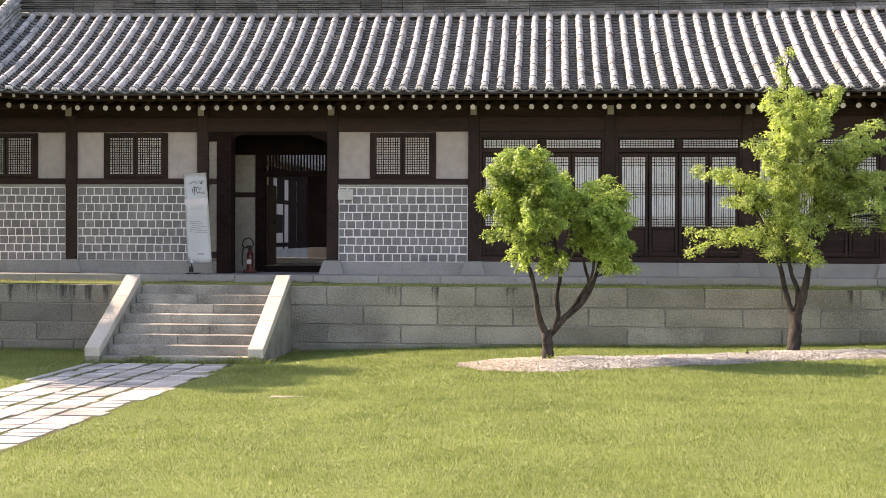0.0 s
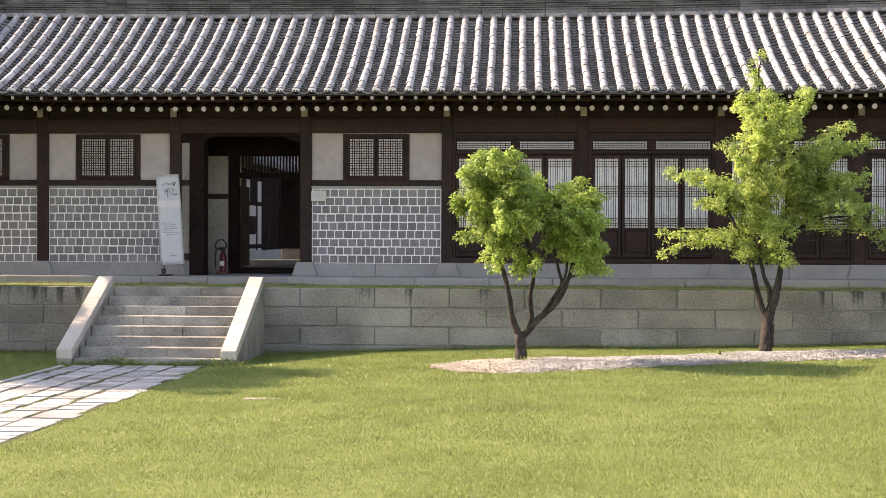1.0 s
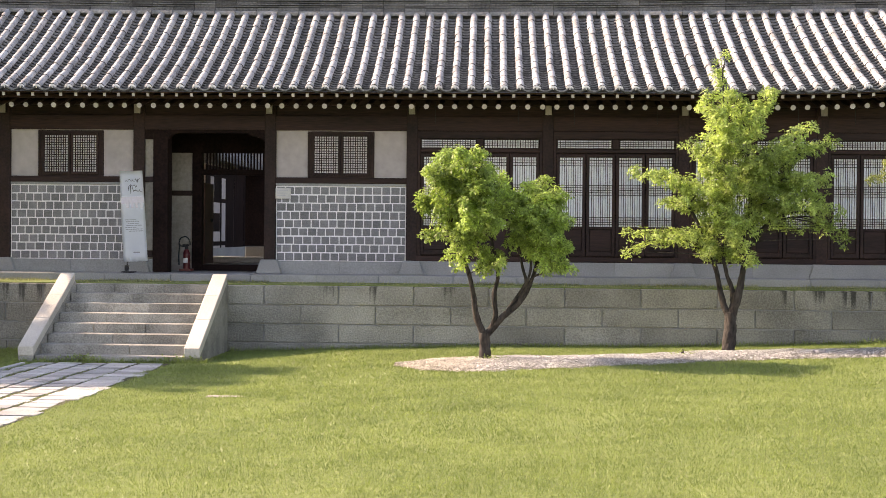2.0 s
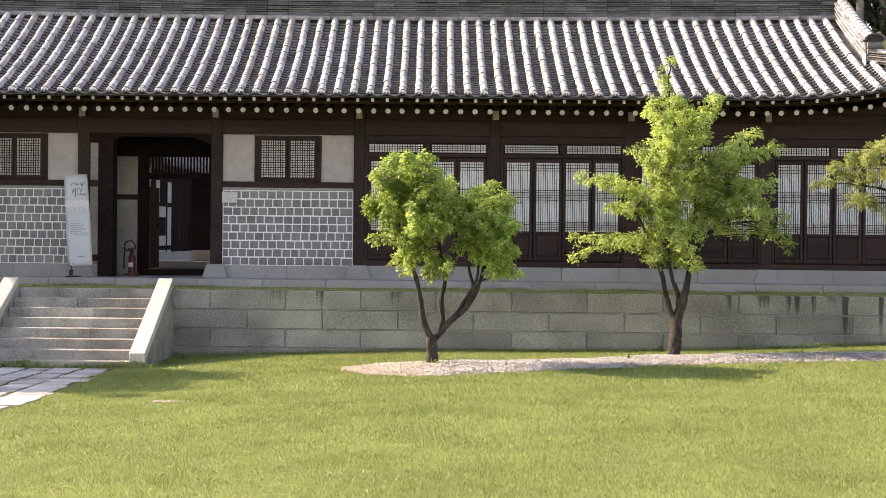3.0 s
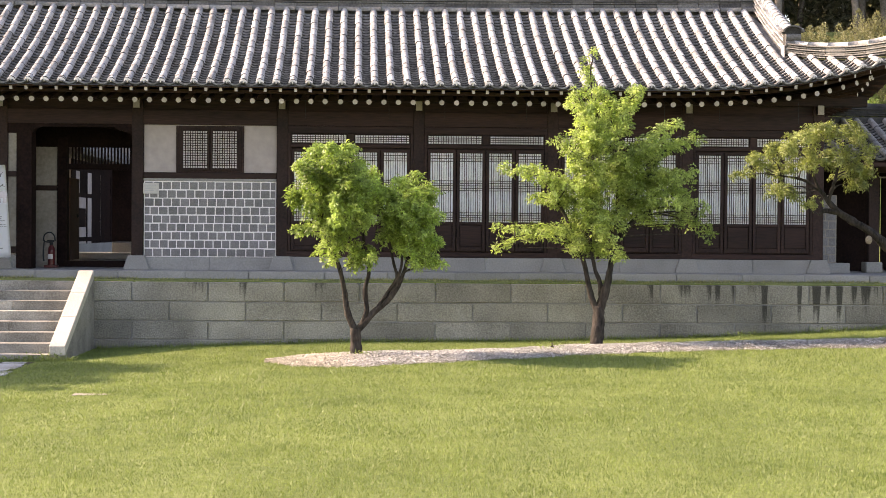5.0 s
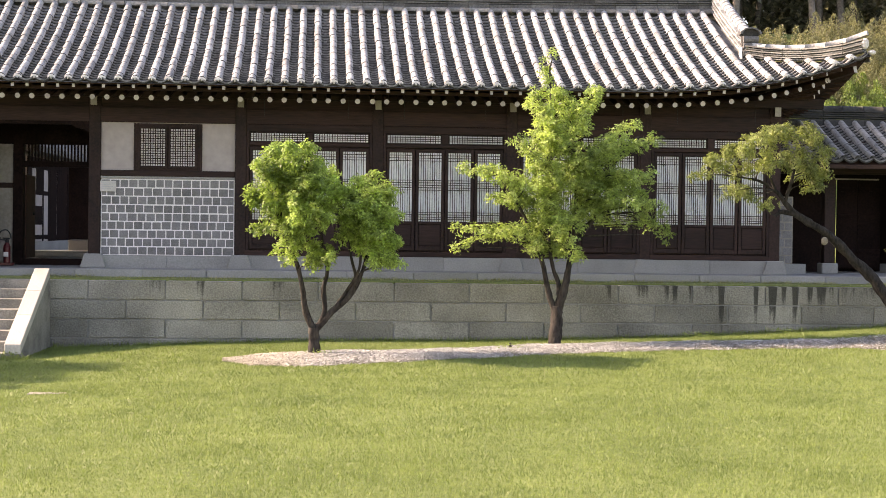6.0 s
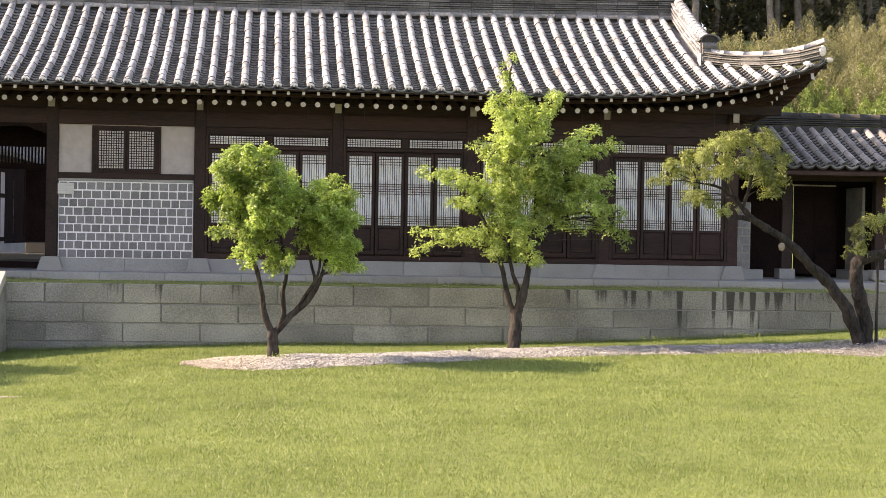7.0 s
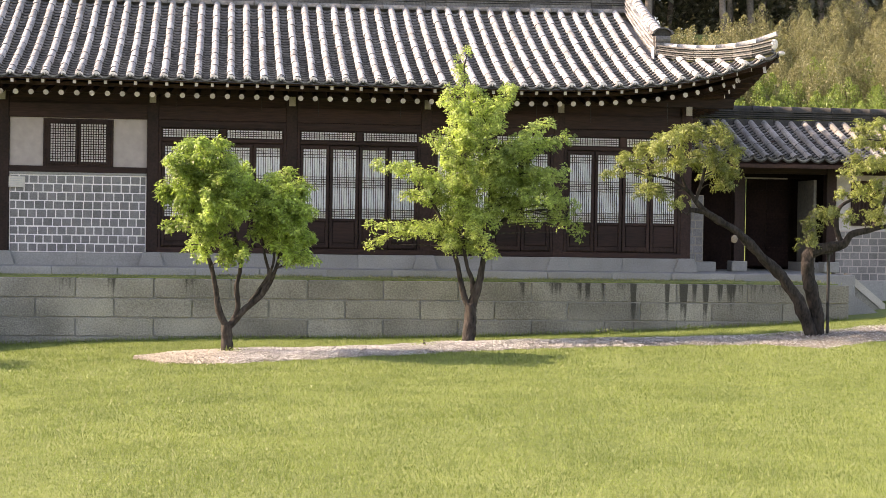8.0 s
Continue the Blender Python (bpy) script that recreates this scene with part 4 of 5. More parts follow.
for sg in (-1, 1):
    c = XC + sg * (HALF - 0.22)
    y, z = S.eave(c)
    rafter("hip_rafter", (c + 0.02 * sg, y + 0.2, z - 0.16), (XC + sg * 9.9, 27.8, 4.45), 0.075)
    bm = bmesh.new()
    row = []
    for y in SIDE_Y:
        e = side_edge(sg, y)
        deep = min(0.5, max(0.04, HALF - 0.2 - GABLE - (HALF - GABLE) * max(0.0, (27.55 - y) / 1.55)))
        row.append([bm.verts.new(q) for q in (e + Vector((0, 0, -0.02)), e + Vector((-0.03 * sg, 0, -0.07)), e + Vector((-deep * sg, 0, -0.08)), Vector((XC + sg * 9.95, max(y, 27.5), 4.55)))])
    for a, b in zip(row, row[1:]):
        for i in range(3):
            bm.faces.new((a[i], a[i + 1], b[i + 1], b[i]))
    part("side_soffit", bm, M_RAFTER, roof)
    for k in range(13):   # rafters of the side eave
        yy = 26.45 + 0.25 * k
        e = side_edge(sg, yy)
        rafter("rafter", (e.x - 0.5 * sg, yy + 0.1, e.z - 0.23), (XC + sg * 10.0, max(27.7, yy), 4.42), 0.048)
        rafter("flying_rafter", (e.x - 0.06 * sg, yy, e.z - 0.09), (e.x - 0.62 * sg, yy + 0.1, e.z + 0.01), 0.037)

# ---- the gate house at the right ----
side_house = thing("gate_house", (11.0, 28.6, ZK), "low tile-roofed gate house beside the hall, doors in shade", "building")
YG = 28.6
for x in (9.39, 11.28, 13.6):
    boxed("post", (x - 0.1, x + 0.1, YG - 0.1, YG + 0.1, ZK + 0.2, 3.5), M_WOOD, side_house)
    boxed("base_stone", (x - 0.16, x + 0.16, YG - 0.16, YG + 0.16, ZK - 0.01, ZK + 0.2), M_PLINTH, side_house, "", 0.015)
boxed("wall_beam", (8.2, 16.0, YG - 0.06, YG + 0.12, 3.06, 3.22), M_BEAM, side_house)
boxed("upper_board", (8.2, 16.0, YG, YG + 0.1, 3.22, 3.7), M_BEAM, side_house)
# Mortar toned down here for both its shade and its stains.
block_panel(side_house, 8.30, 8.60, 28.3, 1.30, 2.6, 8, 9, 0.12, mortar=M_DIMPLASTER)
boxed("panel_plinth", (8.2, 8.85, 28.25, 28.6, ZK - 0.01, 1.30), M_PLINTH, side_house)
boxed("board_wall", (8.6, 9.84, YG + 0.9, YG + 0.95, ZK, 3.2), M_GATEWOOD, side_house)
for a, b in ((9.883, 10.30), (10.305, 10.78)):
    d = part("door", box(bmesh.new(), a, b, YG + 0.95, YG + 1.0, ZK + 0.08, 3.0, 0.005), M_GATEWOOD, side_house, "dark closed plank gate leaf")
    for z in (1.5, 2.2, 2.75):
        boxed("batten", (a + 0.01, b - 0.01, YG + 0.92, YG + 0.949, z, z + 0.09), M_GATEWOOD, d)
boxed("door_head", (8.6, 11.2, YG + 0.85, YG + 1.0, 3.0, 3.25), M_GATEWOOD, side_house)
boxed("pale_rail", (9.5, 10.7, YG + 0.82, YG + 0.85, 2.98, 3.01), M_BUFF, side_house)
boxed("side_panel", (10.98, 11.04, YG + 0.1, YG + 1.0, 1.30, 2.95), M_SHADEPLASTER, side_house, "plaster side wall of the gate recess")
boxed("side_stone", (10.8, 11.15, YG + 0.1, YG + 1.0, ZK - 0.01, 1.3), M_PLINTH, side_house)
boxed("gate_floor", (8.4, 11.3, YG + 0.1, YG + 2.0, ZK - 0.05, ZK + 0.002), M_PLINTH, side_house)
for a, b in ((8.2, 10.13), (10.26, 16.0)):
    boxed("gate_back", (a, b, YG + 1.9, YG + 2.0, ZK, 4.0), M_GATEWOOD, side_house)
boxed("plaster_panel", (11.38, 16.0, YG + 0.02, YG + 0.12, 1.95, 3.06), M_WHITE, side_house, "white plaster upper wall")
block_panel(side_house, 11.40, 15.6, YG, 0.95, 1.95, 7, 12, 0.17, mortar=M_PLASTER)
boxed("panel_plinth", (11.38, 16.0, YG - 0.04, YG + 0.2, 0.3, 0.95), M_PLINTH, side_house)
win = part("window", box(bmesh.new(), 11.72, 12.35, YG - 0.03, YG + 0.02, 2.05, 2.95, 0.005), M_WOOD, side_house, "dark barred window")
bm = bmesh.new()
for x in np.arange(11.78, 12.3, 0.08):
    box(bm, x, x + 0.03, YG - 0.06, YG - 0.03, 2.1, 2.9)
part("window_bars", bm, M_WOOD, win)
S2 = Slope(12.2, 3.9, 27.62, 29.55, 3.28, 4.10, 0.0, 1, None, 0, 0.15)
roof2 = part("roof", box(bmesh.new(), 8.4, 16.0, 28.7, 29.6, 3.4, 3.5), M_BEAM, side_house, "low grey half-round tile roof")
tile_roof(roof2, S2, 0.285, 0.42, (99, 99), 17, M_TILEOLD, False)
bm = prism(bmesh.new(), [(27.62, 3.20), (29.55, 4.06), (31.5, 3.2), (31.5, 3.12), (29.55, 3.9), (27.62, 3.13)], 8.3, 16.1)
part("roof_deck", bm, M_RAFTER, roof2)
bm = bmesh.new()
px = np.arange(8.3, 16.2, 0.42)
courses(bm, [((x, 29.65, 4.06), (0, 1, 0)) for x in px], 1, 0.15, 0.30, 41)
courses(bm, [((x, 29.65, 4.22), (0, 1, 0)) for x in px], 4, 0.042, 0.24, 42)
tagged(part("ridge", bm, M_JOINT, roof2, "dark stacked tile ridge"), kind="stuff")
tagged(part("ridge_cap", tube_run(bmesh.new(), [(x, 29.65, 4.40) for x in px], 0.085, 8), M_JOINT, roof2), kind="stuff")

# ---- path of flat slabs ----
PX0, PX1 = -7.42, -5.24
path = thing("stone_path", (-6.1, 16.0, -0.07), "pale flagstone path laid in the lawn up to the steps", "path", kind="structure")
ME_SLAB = stone_mesh("slab", M_SLAB, 0.02)
rnd = random.Random(21)
bm = bmesh.new()
rows = [[bm.verts.new((x, yy, float(ground_z(x, yy)) + 0.003)) for x in (PX0 + 0.03, (PX0 + PX1) / 2, PX1 - 0.03)] for yy in np.linspace(6.0, 22.6, 30)]
for a, b in zip(rows, rows[1:]):
    for k in range(2):
        bm.faces.new((a[k], a[k + 1], b[k + 1], b[k]))
part("bedding", bm, M_SOIL, path, "dark earth and moss in the joints")
CUTS = cuts = [PX0, PX0 + 0.38, PX0 + 0.83, PX0 + 1.22, PX0 + 1.66, PX1]
for x0, x1 in zip(cuts, cuts[1:]):
    y = 6.0 + rnd.uniform(0, 0.5)
    while y < 22.4:
        d = rnd.uniform(0.26, 0.50)
        y1 = min(y + d, 22.5 + 0.1 * rnd.random())
        gap = rnd.uniform(0.035, 0.07)
        a, b = x0 + rnd.uniform(-0.02, 0.03), x1 + rnd.uniform(-0.03, 0.02)
        a, b = a + (rnd.uniform(-0.07, 0.06) if x0 == PX0 else 0), b + (rnd.uniform(-0.10, 0.07) if x1 == PX1 else 0)
        m = Matrix.LocRotScale(((a + b) / 2, (y + y1) / 2, float(ground_z((a + b) / 2, y)) - 0.030 + rnd.uniform(-0.004, 0.004)),
                               Euler((rnd.uniform(-0.01, 0.01), rnd.uniform(-0.01, 0.01), rnd.uniform(-0.05, 0.05))), (b - a - gap, y1 - y - gap, 0.09))
        piece("slab", ME_SLAB, path, m)
        y = y1
boxed("edging", (PX0 - 0.10, PX0 - 0.02, 19.7, 22.3, -0.3, float(ground_z(PX0, 21.0)) + 0.03), M_SLAB, path, "narrow pale edging stone", 0.012)
flat = boxed("flat_stone", (-3.72, -3.05, 17.72, 17.86, -0.3, float(ground_z(-3.4, 17.8)) + 0.006), M_SAND, None, "", 0.008)
tagged(flat, "pale flat stone sunk flush in the lawn", "stone")


# ---- wood-chip bed ----
def bed_edges(x):
    front = np.interp(x, [-1.75, -1.37, -1.04, -0.5, 0.33, 1.15, 2.0, 3.3, 4.65, 6.4, 7.5, 8.2, 8.7, 9.4, 14.0], [21.5, 20.85, 20.42, 20.40, 20.72, 21.25, 21.62, 22.2, 22.37, 22.17, 21.86, 21.15, 21.2, 21.6, 21.8])
    back = np.interp(x, [-1.75, -1.3, -0.9, 0.4, 1.2, 2.1, 3.1, 5.0, 6.75, 7.6, 8.6, 10.2, 14.0], [21.6, 22.37, 22.8, 23.0, 23.1, 23.5, 23.95, 23.95, 23.5, 23.26, 23.36, 23.6, 24.2])
    return front + 0.05 * np.sin(x * 5.1) + 0.05 * np.sin(x * 11.7 + 1), back + 0.07 * np.sin(x * 4.3 + 2) + 0.05 * np.sin(x * 9.1)


bm = bmesh.new()
prev = None
for x in np.linspace(-1.75, 14.0, 120):
    f, b = bed_edges(x)
    col = []
    for t in np.linspace(0, 1, 7):
        yy = f + (b - f) * t
        col.append(bm.verts.new((x, yy, float(ground_z(x, yy)) - 0.012 + 0.035 * math.sin(math.pi * t) ** 0.5 + 0.008 * noise.noise(Vector((x * 3, yy * 3, 0))))))
    if prev:
        for a, c, d, e in zip(prev, col, col[1:], prev[1:]):
            bm.faces.new((a, c, d, e)).smooth = True
    prev = col
bed = tagged(part("planting_bed", bm, M_MULCH), "raised strip of bleached wood-chip mulch under the trees", "planting bed", kind="structure")
n = 110000
cx = rng.uniform(-1.75, 13.0, n)
cx = cx[rng.uniform(0, 1, n) < np.interp(cx, [1.5, 5.0, 9.0], [1.0, 0.5, 0.28])]
n = len(cx)
f, b = bed_edges(cx)
t = rng.uniform(0.0, 1.0, n)
cy = f + (b - f) * t
cz = ground_z(cx, cy) + 0.035 * np.sin(np.pi * t) ** 0.5 + rng.uniform(-0.008, 0.018, n)
yaw, tilt, roll = rng.uniform(0, 6.28, n), rng.normal(0, 0.22, n), rng.normal(0, 0.24, n)
L, W = rng.uniform(0.007, 0.021, n), rng.uniform(0.004, 0.009, n)
u = np.stack([np.cos(yaw), np.sin(yaw), np.sin(tilt)], -1) * L[:, None]
v = np.stack([-np.sin(yaw), np.cos(yaw), np.sin(roll)], -1) * W[:, None]
c = np.stack([cx, cy, cz], -1)
chip = np.stack([c - u - v, c + u - v, c + u * 0.9 + v, c - u * 0.9 + v], 1)
fresh = cx + rng.normal(0, 0.25, n) < -0.55
tagged(soup("wood_chips", chip[~fresh], 4, M_CHIP), "loose bleached wood chips", "mulch", kind="stuff")
tagged(soup("sawdust", chip[fresh], 4, M_SAWDUST), "warm tan sawdust at the tip of the bed", "mulch", kind="stuff")


# ---- trees ----
def leaf_quads(base, d, k, ln, wide):
    """Leaves as folded kites: base, one edge, tip, other edge."""
    d = d / np.linalg.norm(d, axis=1)[:, None]
    s = np.cross(d, k)
    s /= np.linalg.norm(s, axis=1)[:, None]
    k = np.cross(s, d)
    ln = ln[:, None]
    mid = base + d * ln * 0.42 + k * ln * 0.07
    w = s * ln * wide * 0.5
    return np.stack([base, mid + w, base + d * ln - k * ln * 0.14, mid - w], 1)


def leaves(centres, outward, length, seed, droop=0.35, wide=0.46):
    """Leaves at the given places, turned at random about an outward way."""
    g = np.random.default_rng(seed)
    n = len(centres)
    d = outward + g.normal(0, 0.75, (n, 3)) + np.array([0, 0, -droop])
    k = g.normal(0, 1, (n, 3)) * [0.5, 0.5, 0.2] + [0, 0, 1.0]
    return leaf_quads(centres, d, k, length * g.uniform(0.6, 1.25, n), wide)


def crown_leaves(blobs, y0, depth, dense, size, seed, at, copies, droop, fore=0.0):
    """Each bough mass carries separate sprays, and each spray a loose rosette of leaves."""
    g = np.random.default_rng(seed)
    B, D, K, L = [], [], [], []
    for x, z, r in blobs:
        r *= 0.88
        for c in range(copies):
            side = (-1, 1)[c] if copies == 2 else g.choice((-1, 1))
            c0 = np.array([at[0] + x, y0 - fore * z + side * abs(g.normal(0.4, 0.3)) * depth, at[2] + z])
            m = max(3, int(dense * r * r * g.uniform(0.75, 1.25)))
            nb = max(4, int(230 * r * r) + 5)
            w = g.normal(0, 1, (nb, 3)) + [0, 0, 0.3]
            w /= np.linalg.norm(w, axis=1)[:, None]
            tufts = w * r * g.uniform(0.35, 1.12, (nb, 1)) * [1, 1.1, 0.95]
            q = g.integers(0, nb, m)
            off = g.normal(0, 1, (m, 3))
            off *= (g.uniform(0.3, 1.0, (m, 1)) / np.linalg.norm(off, axis=1)[:, None]) * [0.10, 0.10, 0.09]
            tips = c0 + tufts[q] + off
            v = w[q] * 0.5 + off / 0.10
            v /= np.linalg.norm(v, axis=1)[:, None]
            axis = v * 0.7 + [0, 0, 0.65] + g.normal(0, 0.25, (m, 3))
            axis /= np.linalg.norm(axis, axis=1)[:, None]
            per = 13
            j = np.repeat(np.arange(m), per)
            a = axis[j]
            d = g.normal(0, 1, (m * per, 3))
            d -= a * (d * a).sum(1)[:, None]
            d /= np.linalg.norm(d, axis=1)[:, None]
            p = tips[j] + d * (size * g.uniform(0, 1.1, (m * per, 1))) - a * g.uniform(0, 0.7, (m * per, 1)) * size
            B.append(p), D.append(d + a * g.normal(0.15, 0.35, (m * per, 1)) - np.array([0, 0, droop])), K.append(a + g.normal(0, 0.3, a.shape)), L.append(size * g.uniform(0.55, 1.25, m * per))
    return leaf_quads(np.concatenate(B), np.concatenate(D), np.concatenate(K), np.concatenate(L), 0.5)


def wander(pts, at, y0, amount, seed, fore=0.0):
    g = random.Random(seed)
    out, dy = [], 0.0
    for i, (x, z) in enumerate(pts):
        if i:
            dy += g.uniform(-amount, amount)
        out.append((at[0] + x, y0 + dy - fore * max(z, 0), at[2] + z))
    return out


def twigs(bm, blobs, stems, at, y0, depth, seed, fore=0.0):
    """Thin branches from the stems into the leaf masses."""
    g = random.Random(seed)
    nodes = [Vector(p) for s in stems for p in spline(s, 4)]
    for x, z, r in blobs:
        c = Vector((at[0] + x, y0 - fore * z + g.uniform(-0.5, 0.5) * depth, at[2] + z))
        low = [q for q in nodes if q.z < c.z + 0.05] or nodes
        q = min(low, key=lambda q: (q - c).length + 0.4 * abs(q.z - c.z + 0.25))
        m = (q + c) / 2 + Vector((g.uniform(-0.08, 0.08), g.uniform(-0.08, 0.08), g.uniform(-0.02, 0.10)))
        limb(bm, [q, m, c], 0.013, 0.004, 5, 4, 0.1)


def tree(name, label, at, stems, masses, depth, dense, size, leaf_mat, seed, droop=0.25, copies=2, fore=0.0, bark=None):
    base = thing(name, at, label, "tree", "trees in the wood-chip bed")
    y0 = at[1]
    bm = bmesh.new()
    ways = []
    for i, (pts, r0, r1, am) in enumerate(stems):
        w = wander(pts, at, y0, am, seed + i, fore)
        ways.append(w)
        limb(bm, w, r0, r1, 14, 14, 0.22)
    blobs = [b for m in masses for b in m]
    part("trunk", bm, bark or M_BARK, base, "dark fissured bark, forked low")
    bm = bmesh.new()
    twigs(bm, blobs, ways[1:] or ways, at, y0, depth, seed, fore)
    tagged(part("branchwork", bm, M_BARK, base), kind="stuff")
    soup("crown", crown_leaves(blobs, y0, depth, dense, size, seed, at, copies, droop, fore), 4, leaf_mat, base)
    return base


# the leafy boughs: (x, z) of root and tip from the foot of the tree, and the radius of leaves at both
ROUND_CROWN = [(-0.24, 1.95, -0.77, 2.81, 0.25, 0.14), (-0.16, 2.12, -0.64, 3.01, 0.25, 0.16), (-0.08, 2.37, -0.08, 3.03, 0.23, 0.17), (-0.24, 2.04, -0.9, 2.27, 0.25, 0.17), (-0.24, 1.91, -0.8, 1.88, 0.21, 0.14), (-0.32, 1.82, -0.53, 1.56, 0.17, 0.12), (-0.28, 1.78, -0.32, 1.43, 0.14, 0.1), (0.01, 2.21, 0.19, 2.68, 0.19, 0.13), (0.1, 2.04, 0.36, 2.45, 0.19, 0.16), (-0.58, 2.46, -0.16, 2.54, 0.25, 0.27), (-0.25, 2.54, -0.37, 2.98, 0.23, 0.18), (-0.58, 2.16, -0.9, 2.41, 0.21, 0.16), (-0.67, 2.54, -0.79, 2.75, 0.19, 0.14)]
ROUND_SIDE = [(-0.07, 1.61, 0.25, 1.49, 0.11, 0.09), (-0.05, 1.4, 0.17, 1.43, 0.13, 0.12), (0.69, 1.79, 0.82, 2.65, 0.23, 0.11), (0.77, 1.87, 1.09, 2.43, 0.23, 0.14), (0.52, 1.79, 0.45, 2.36, 0.19, 0.16), (0.86, 1.71, 1.13, 2.06, 0.21, 0.15), (0.65, 1.62, 0.86, 1.4, 0.17, 0.13), (0.94, 1.62, 1.21, 1.71, 0.17, 0.09), (0.9, 1.49, 1.2, 1.37, 0.15, 0.1), (0.48, 1.96, 0.73, 2.21, 0.19, 0.23), (0.64, 2.04, 0.6, 2.51, 0.21, 0.14), (0.9, 2.0, 0.98, 2.3, 0.21, 0.19)]
TALL_UPPER = [(-0.07, 2.57, -0.15, 4.61, 0.24, 0.09), (-0.03, 3.21, -0.4, 3.93, 0.22, 0.15), (0.06, 3.3, 0.62, 4.03, 0.24, 0.15), (0.15, 3.62, 0.1, 4.01, 0.2, 0.16), (0.25, 2.75, 1.16, 3.53, 0.24, 0.13), (0.52, 2.94, 1.56, 3.29, 0.24, 0.12), (0.43, 2.53, 1.51, 2.75, 0.24, 0.16), (-0.25, 2.66, -0.63, 3.29, 0.2, 0.1), (-0.29, 2.52, -1.5, 2.83, 0.22, 0.1), (0.25, 3.12, 0.35, 3.75, 0.22, 0.18), (-0.16, 2.84, -0.32, 3.39, 0.2, 0.15), (0.52, 2.76, 1.02, 3.11, 0.22, 0.19)]
TALL_LOWER = [(-0.29, 2.25, -1.08, 2.36, 0.2, 0.09), (0.35, 2.26, 1.39, 2.45, 0.2, 0.16), (0.44, 2.21, 1.72, 2.22, 0.18, 0.1), (1.31, 2.08, 1.86, 1.77, 0.11, 0.07), (0.62, 2.08, 1.08, 1.94, 0.12, 0.08), (-0.29, 1.75, -1.61, 1.85, 0.18, 0.07), (-0.83, 1.79, -1.58, 1.56, 0.11, 0.06), (-0.42, 1.61, 0.33, 1.46, 0.17, 0.13), (-0.38, 1.98, 0.17, 1.94, 0.22, 0.22), (-0.07, 2.39, 0.16, 2.84, 0.24, 0.22), (0.62, 2.53, 1.16, 2.67, 0.2, 0.18), (0.03, 1.75, -0.11, 2.39, 0.2, 0.2)]


def spread(boughs, seed):
    """Leaf masses strung along each bough, smaller towards its tip."""
    g = random.Random(seed)
    out = []
    for x0, z0, x1, z1, r0, r1 in boughs:
        n = max(2, math.ceil(math.hypot(x1 - x0, z1 - z0) / (0.62 * (r0 + r1)) + 1))
        for k in range(n):
            t = k / (n - 1)
            r = (r0 + (r1 - r0) * t) * g.uniform(0.82, 1.12)
            out.append((x0 + (x1 - x0) * t + g.uniform(-0.25, 0.25) * r, z0 + (z1 - z0) * t + 0.04 * math.sin(math.pi * t) + g.uniform(-0.2, 0.2) * r, r))
    return out


round_tree = tree("maple_tree", "small multi-stemmed tree with dense fresh green leaves", (-0.44, 22.3, 0.0), [
    ([(0.0, -0.06), (-0.02, 0.19), (-0.03, 0.42)], 0.098, 0.075, 0.0),
    ([(-0.03, 0.38), (-0.15, 0.66), (-0.19, 0.95), (-0.28, 1.35), (-0.49, 1.84), (-0.62, 2.43)], 0.052, 0.018, 0.08),
    ([(0.04, 0.42), (0.13, 0.66), (0.11, 0.96), (0.16, 1.29), (0.06, 1.84), (-0.07, 2.51)], 0.046, 0.014, 0.08),
    ([(0.0, 0.38), (0.23, 0.64), (0.48, 0.87), (0.65, 1.17), (0.77, 1.59), (0.85, 2.18)], 0.057, 0.016, 0.06),
    ([(0.46, 0.85), (0.58, 1.13), (0.52, 1.42), (0.44, 1.84)], 0.035, 0.012, 0.05),
    ([(0.61, 1.09), (0.69, 1.25), (0.98, 1.36), (1.11, 1.43)], 0.020, 0.007, 0.05),
    ([(0.30, 0.72), (0.45, 0.95), (0.62, 1.25), (0.66, 1.6)], 0.034, 0.016, 0.07)],
    [spread(ROUND_CROWN, 5), spread(ROUND_SIDE, 6)],
    0.75, 1300, 0.054, M_LEAF, 31, 0.15, 2, 0.17)

tall_tree = tree("maple_tree", "taller forked tree with loose yellow-green leaf tiers", (3.37, 23.9, 0.05), [
    ([(0.0, -0.08), (0.02, 0.29), (0.04, 0.62)], 0.105, 0.085, 0.0),
    ([(0.02, 0.55), (-0.1, 0.82), (-0.17, 1.13), (-0.28, 1.53), (-0.57, 2.16), (-0.92, 2.69)], 0.055, 0.014, 0.08),
    ([(0.05, 0.55), (0.14, 0.91), (0.21, 1.27), (0.27, 1.71), (0.31, 2.6), (0.21, 3.76)], 0.072, 0.014, 0.08),
    ([(0.08, 0.78), (0.04, 1.04), (-0.05, 1.27), (-0.11, 1.8), (-0.09, 3.22), (-0.14, 4.47)], 0.045, 0.010, 0.08),
    ([(-0.17, 1.18), (-0.39, 1.62), (-0.92, 1.78), (-1.49, 1.7)], 0.028, 0.008, 0.1),
    ([(0.24, 1.53), (0.57, 1.98), (0.92, 2.12), (1.35, 2.16)], 0.035, 0.010, 0.12),
    ([(0.30, 1.62), (0.75, 2.12), (1.25, 2.24), (1.72, 2.27)], 0.024, 0.007, 0.10),
    ([(0.24, 1.62), (0.57, 2.34), (0.91, 2.87), (1.21, 3.31)], 0.030, 0.010, 0.12)],
    [spread(TALL_UPPER, 7), spread(TALL_LOWER, 8)],
    0.75, 1050, 0.050, M_LEAFB, 47, 0.10, 2)

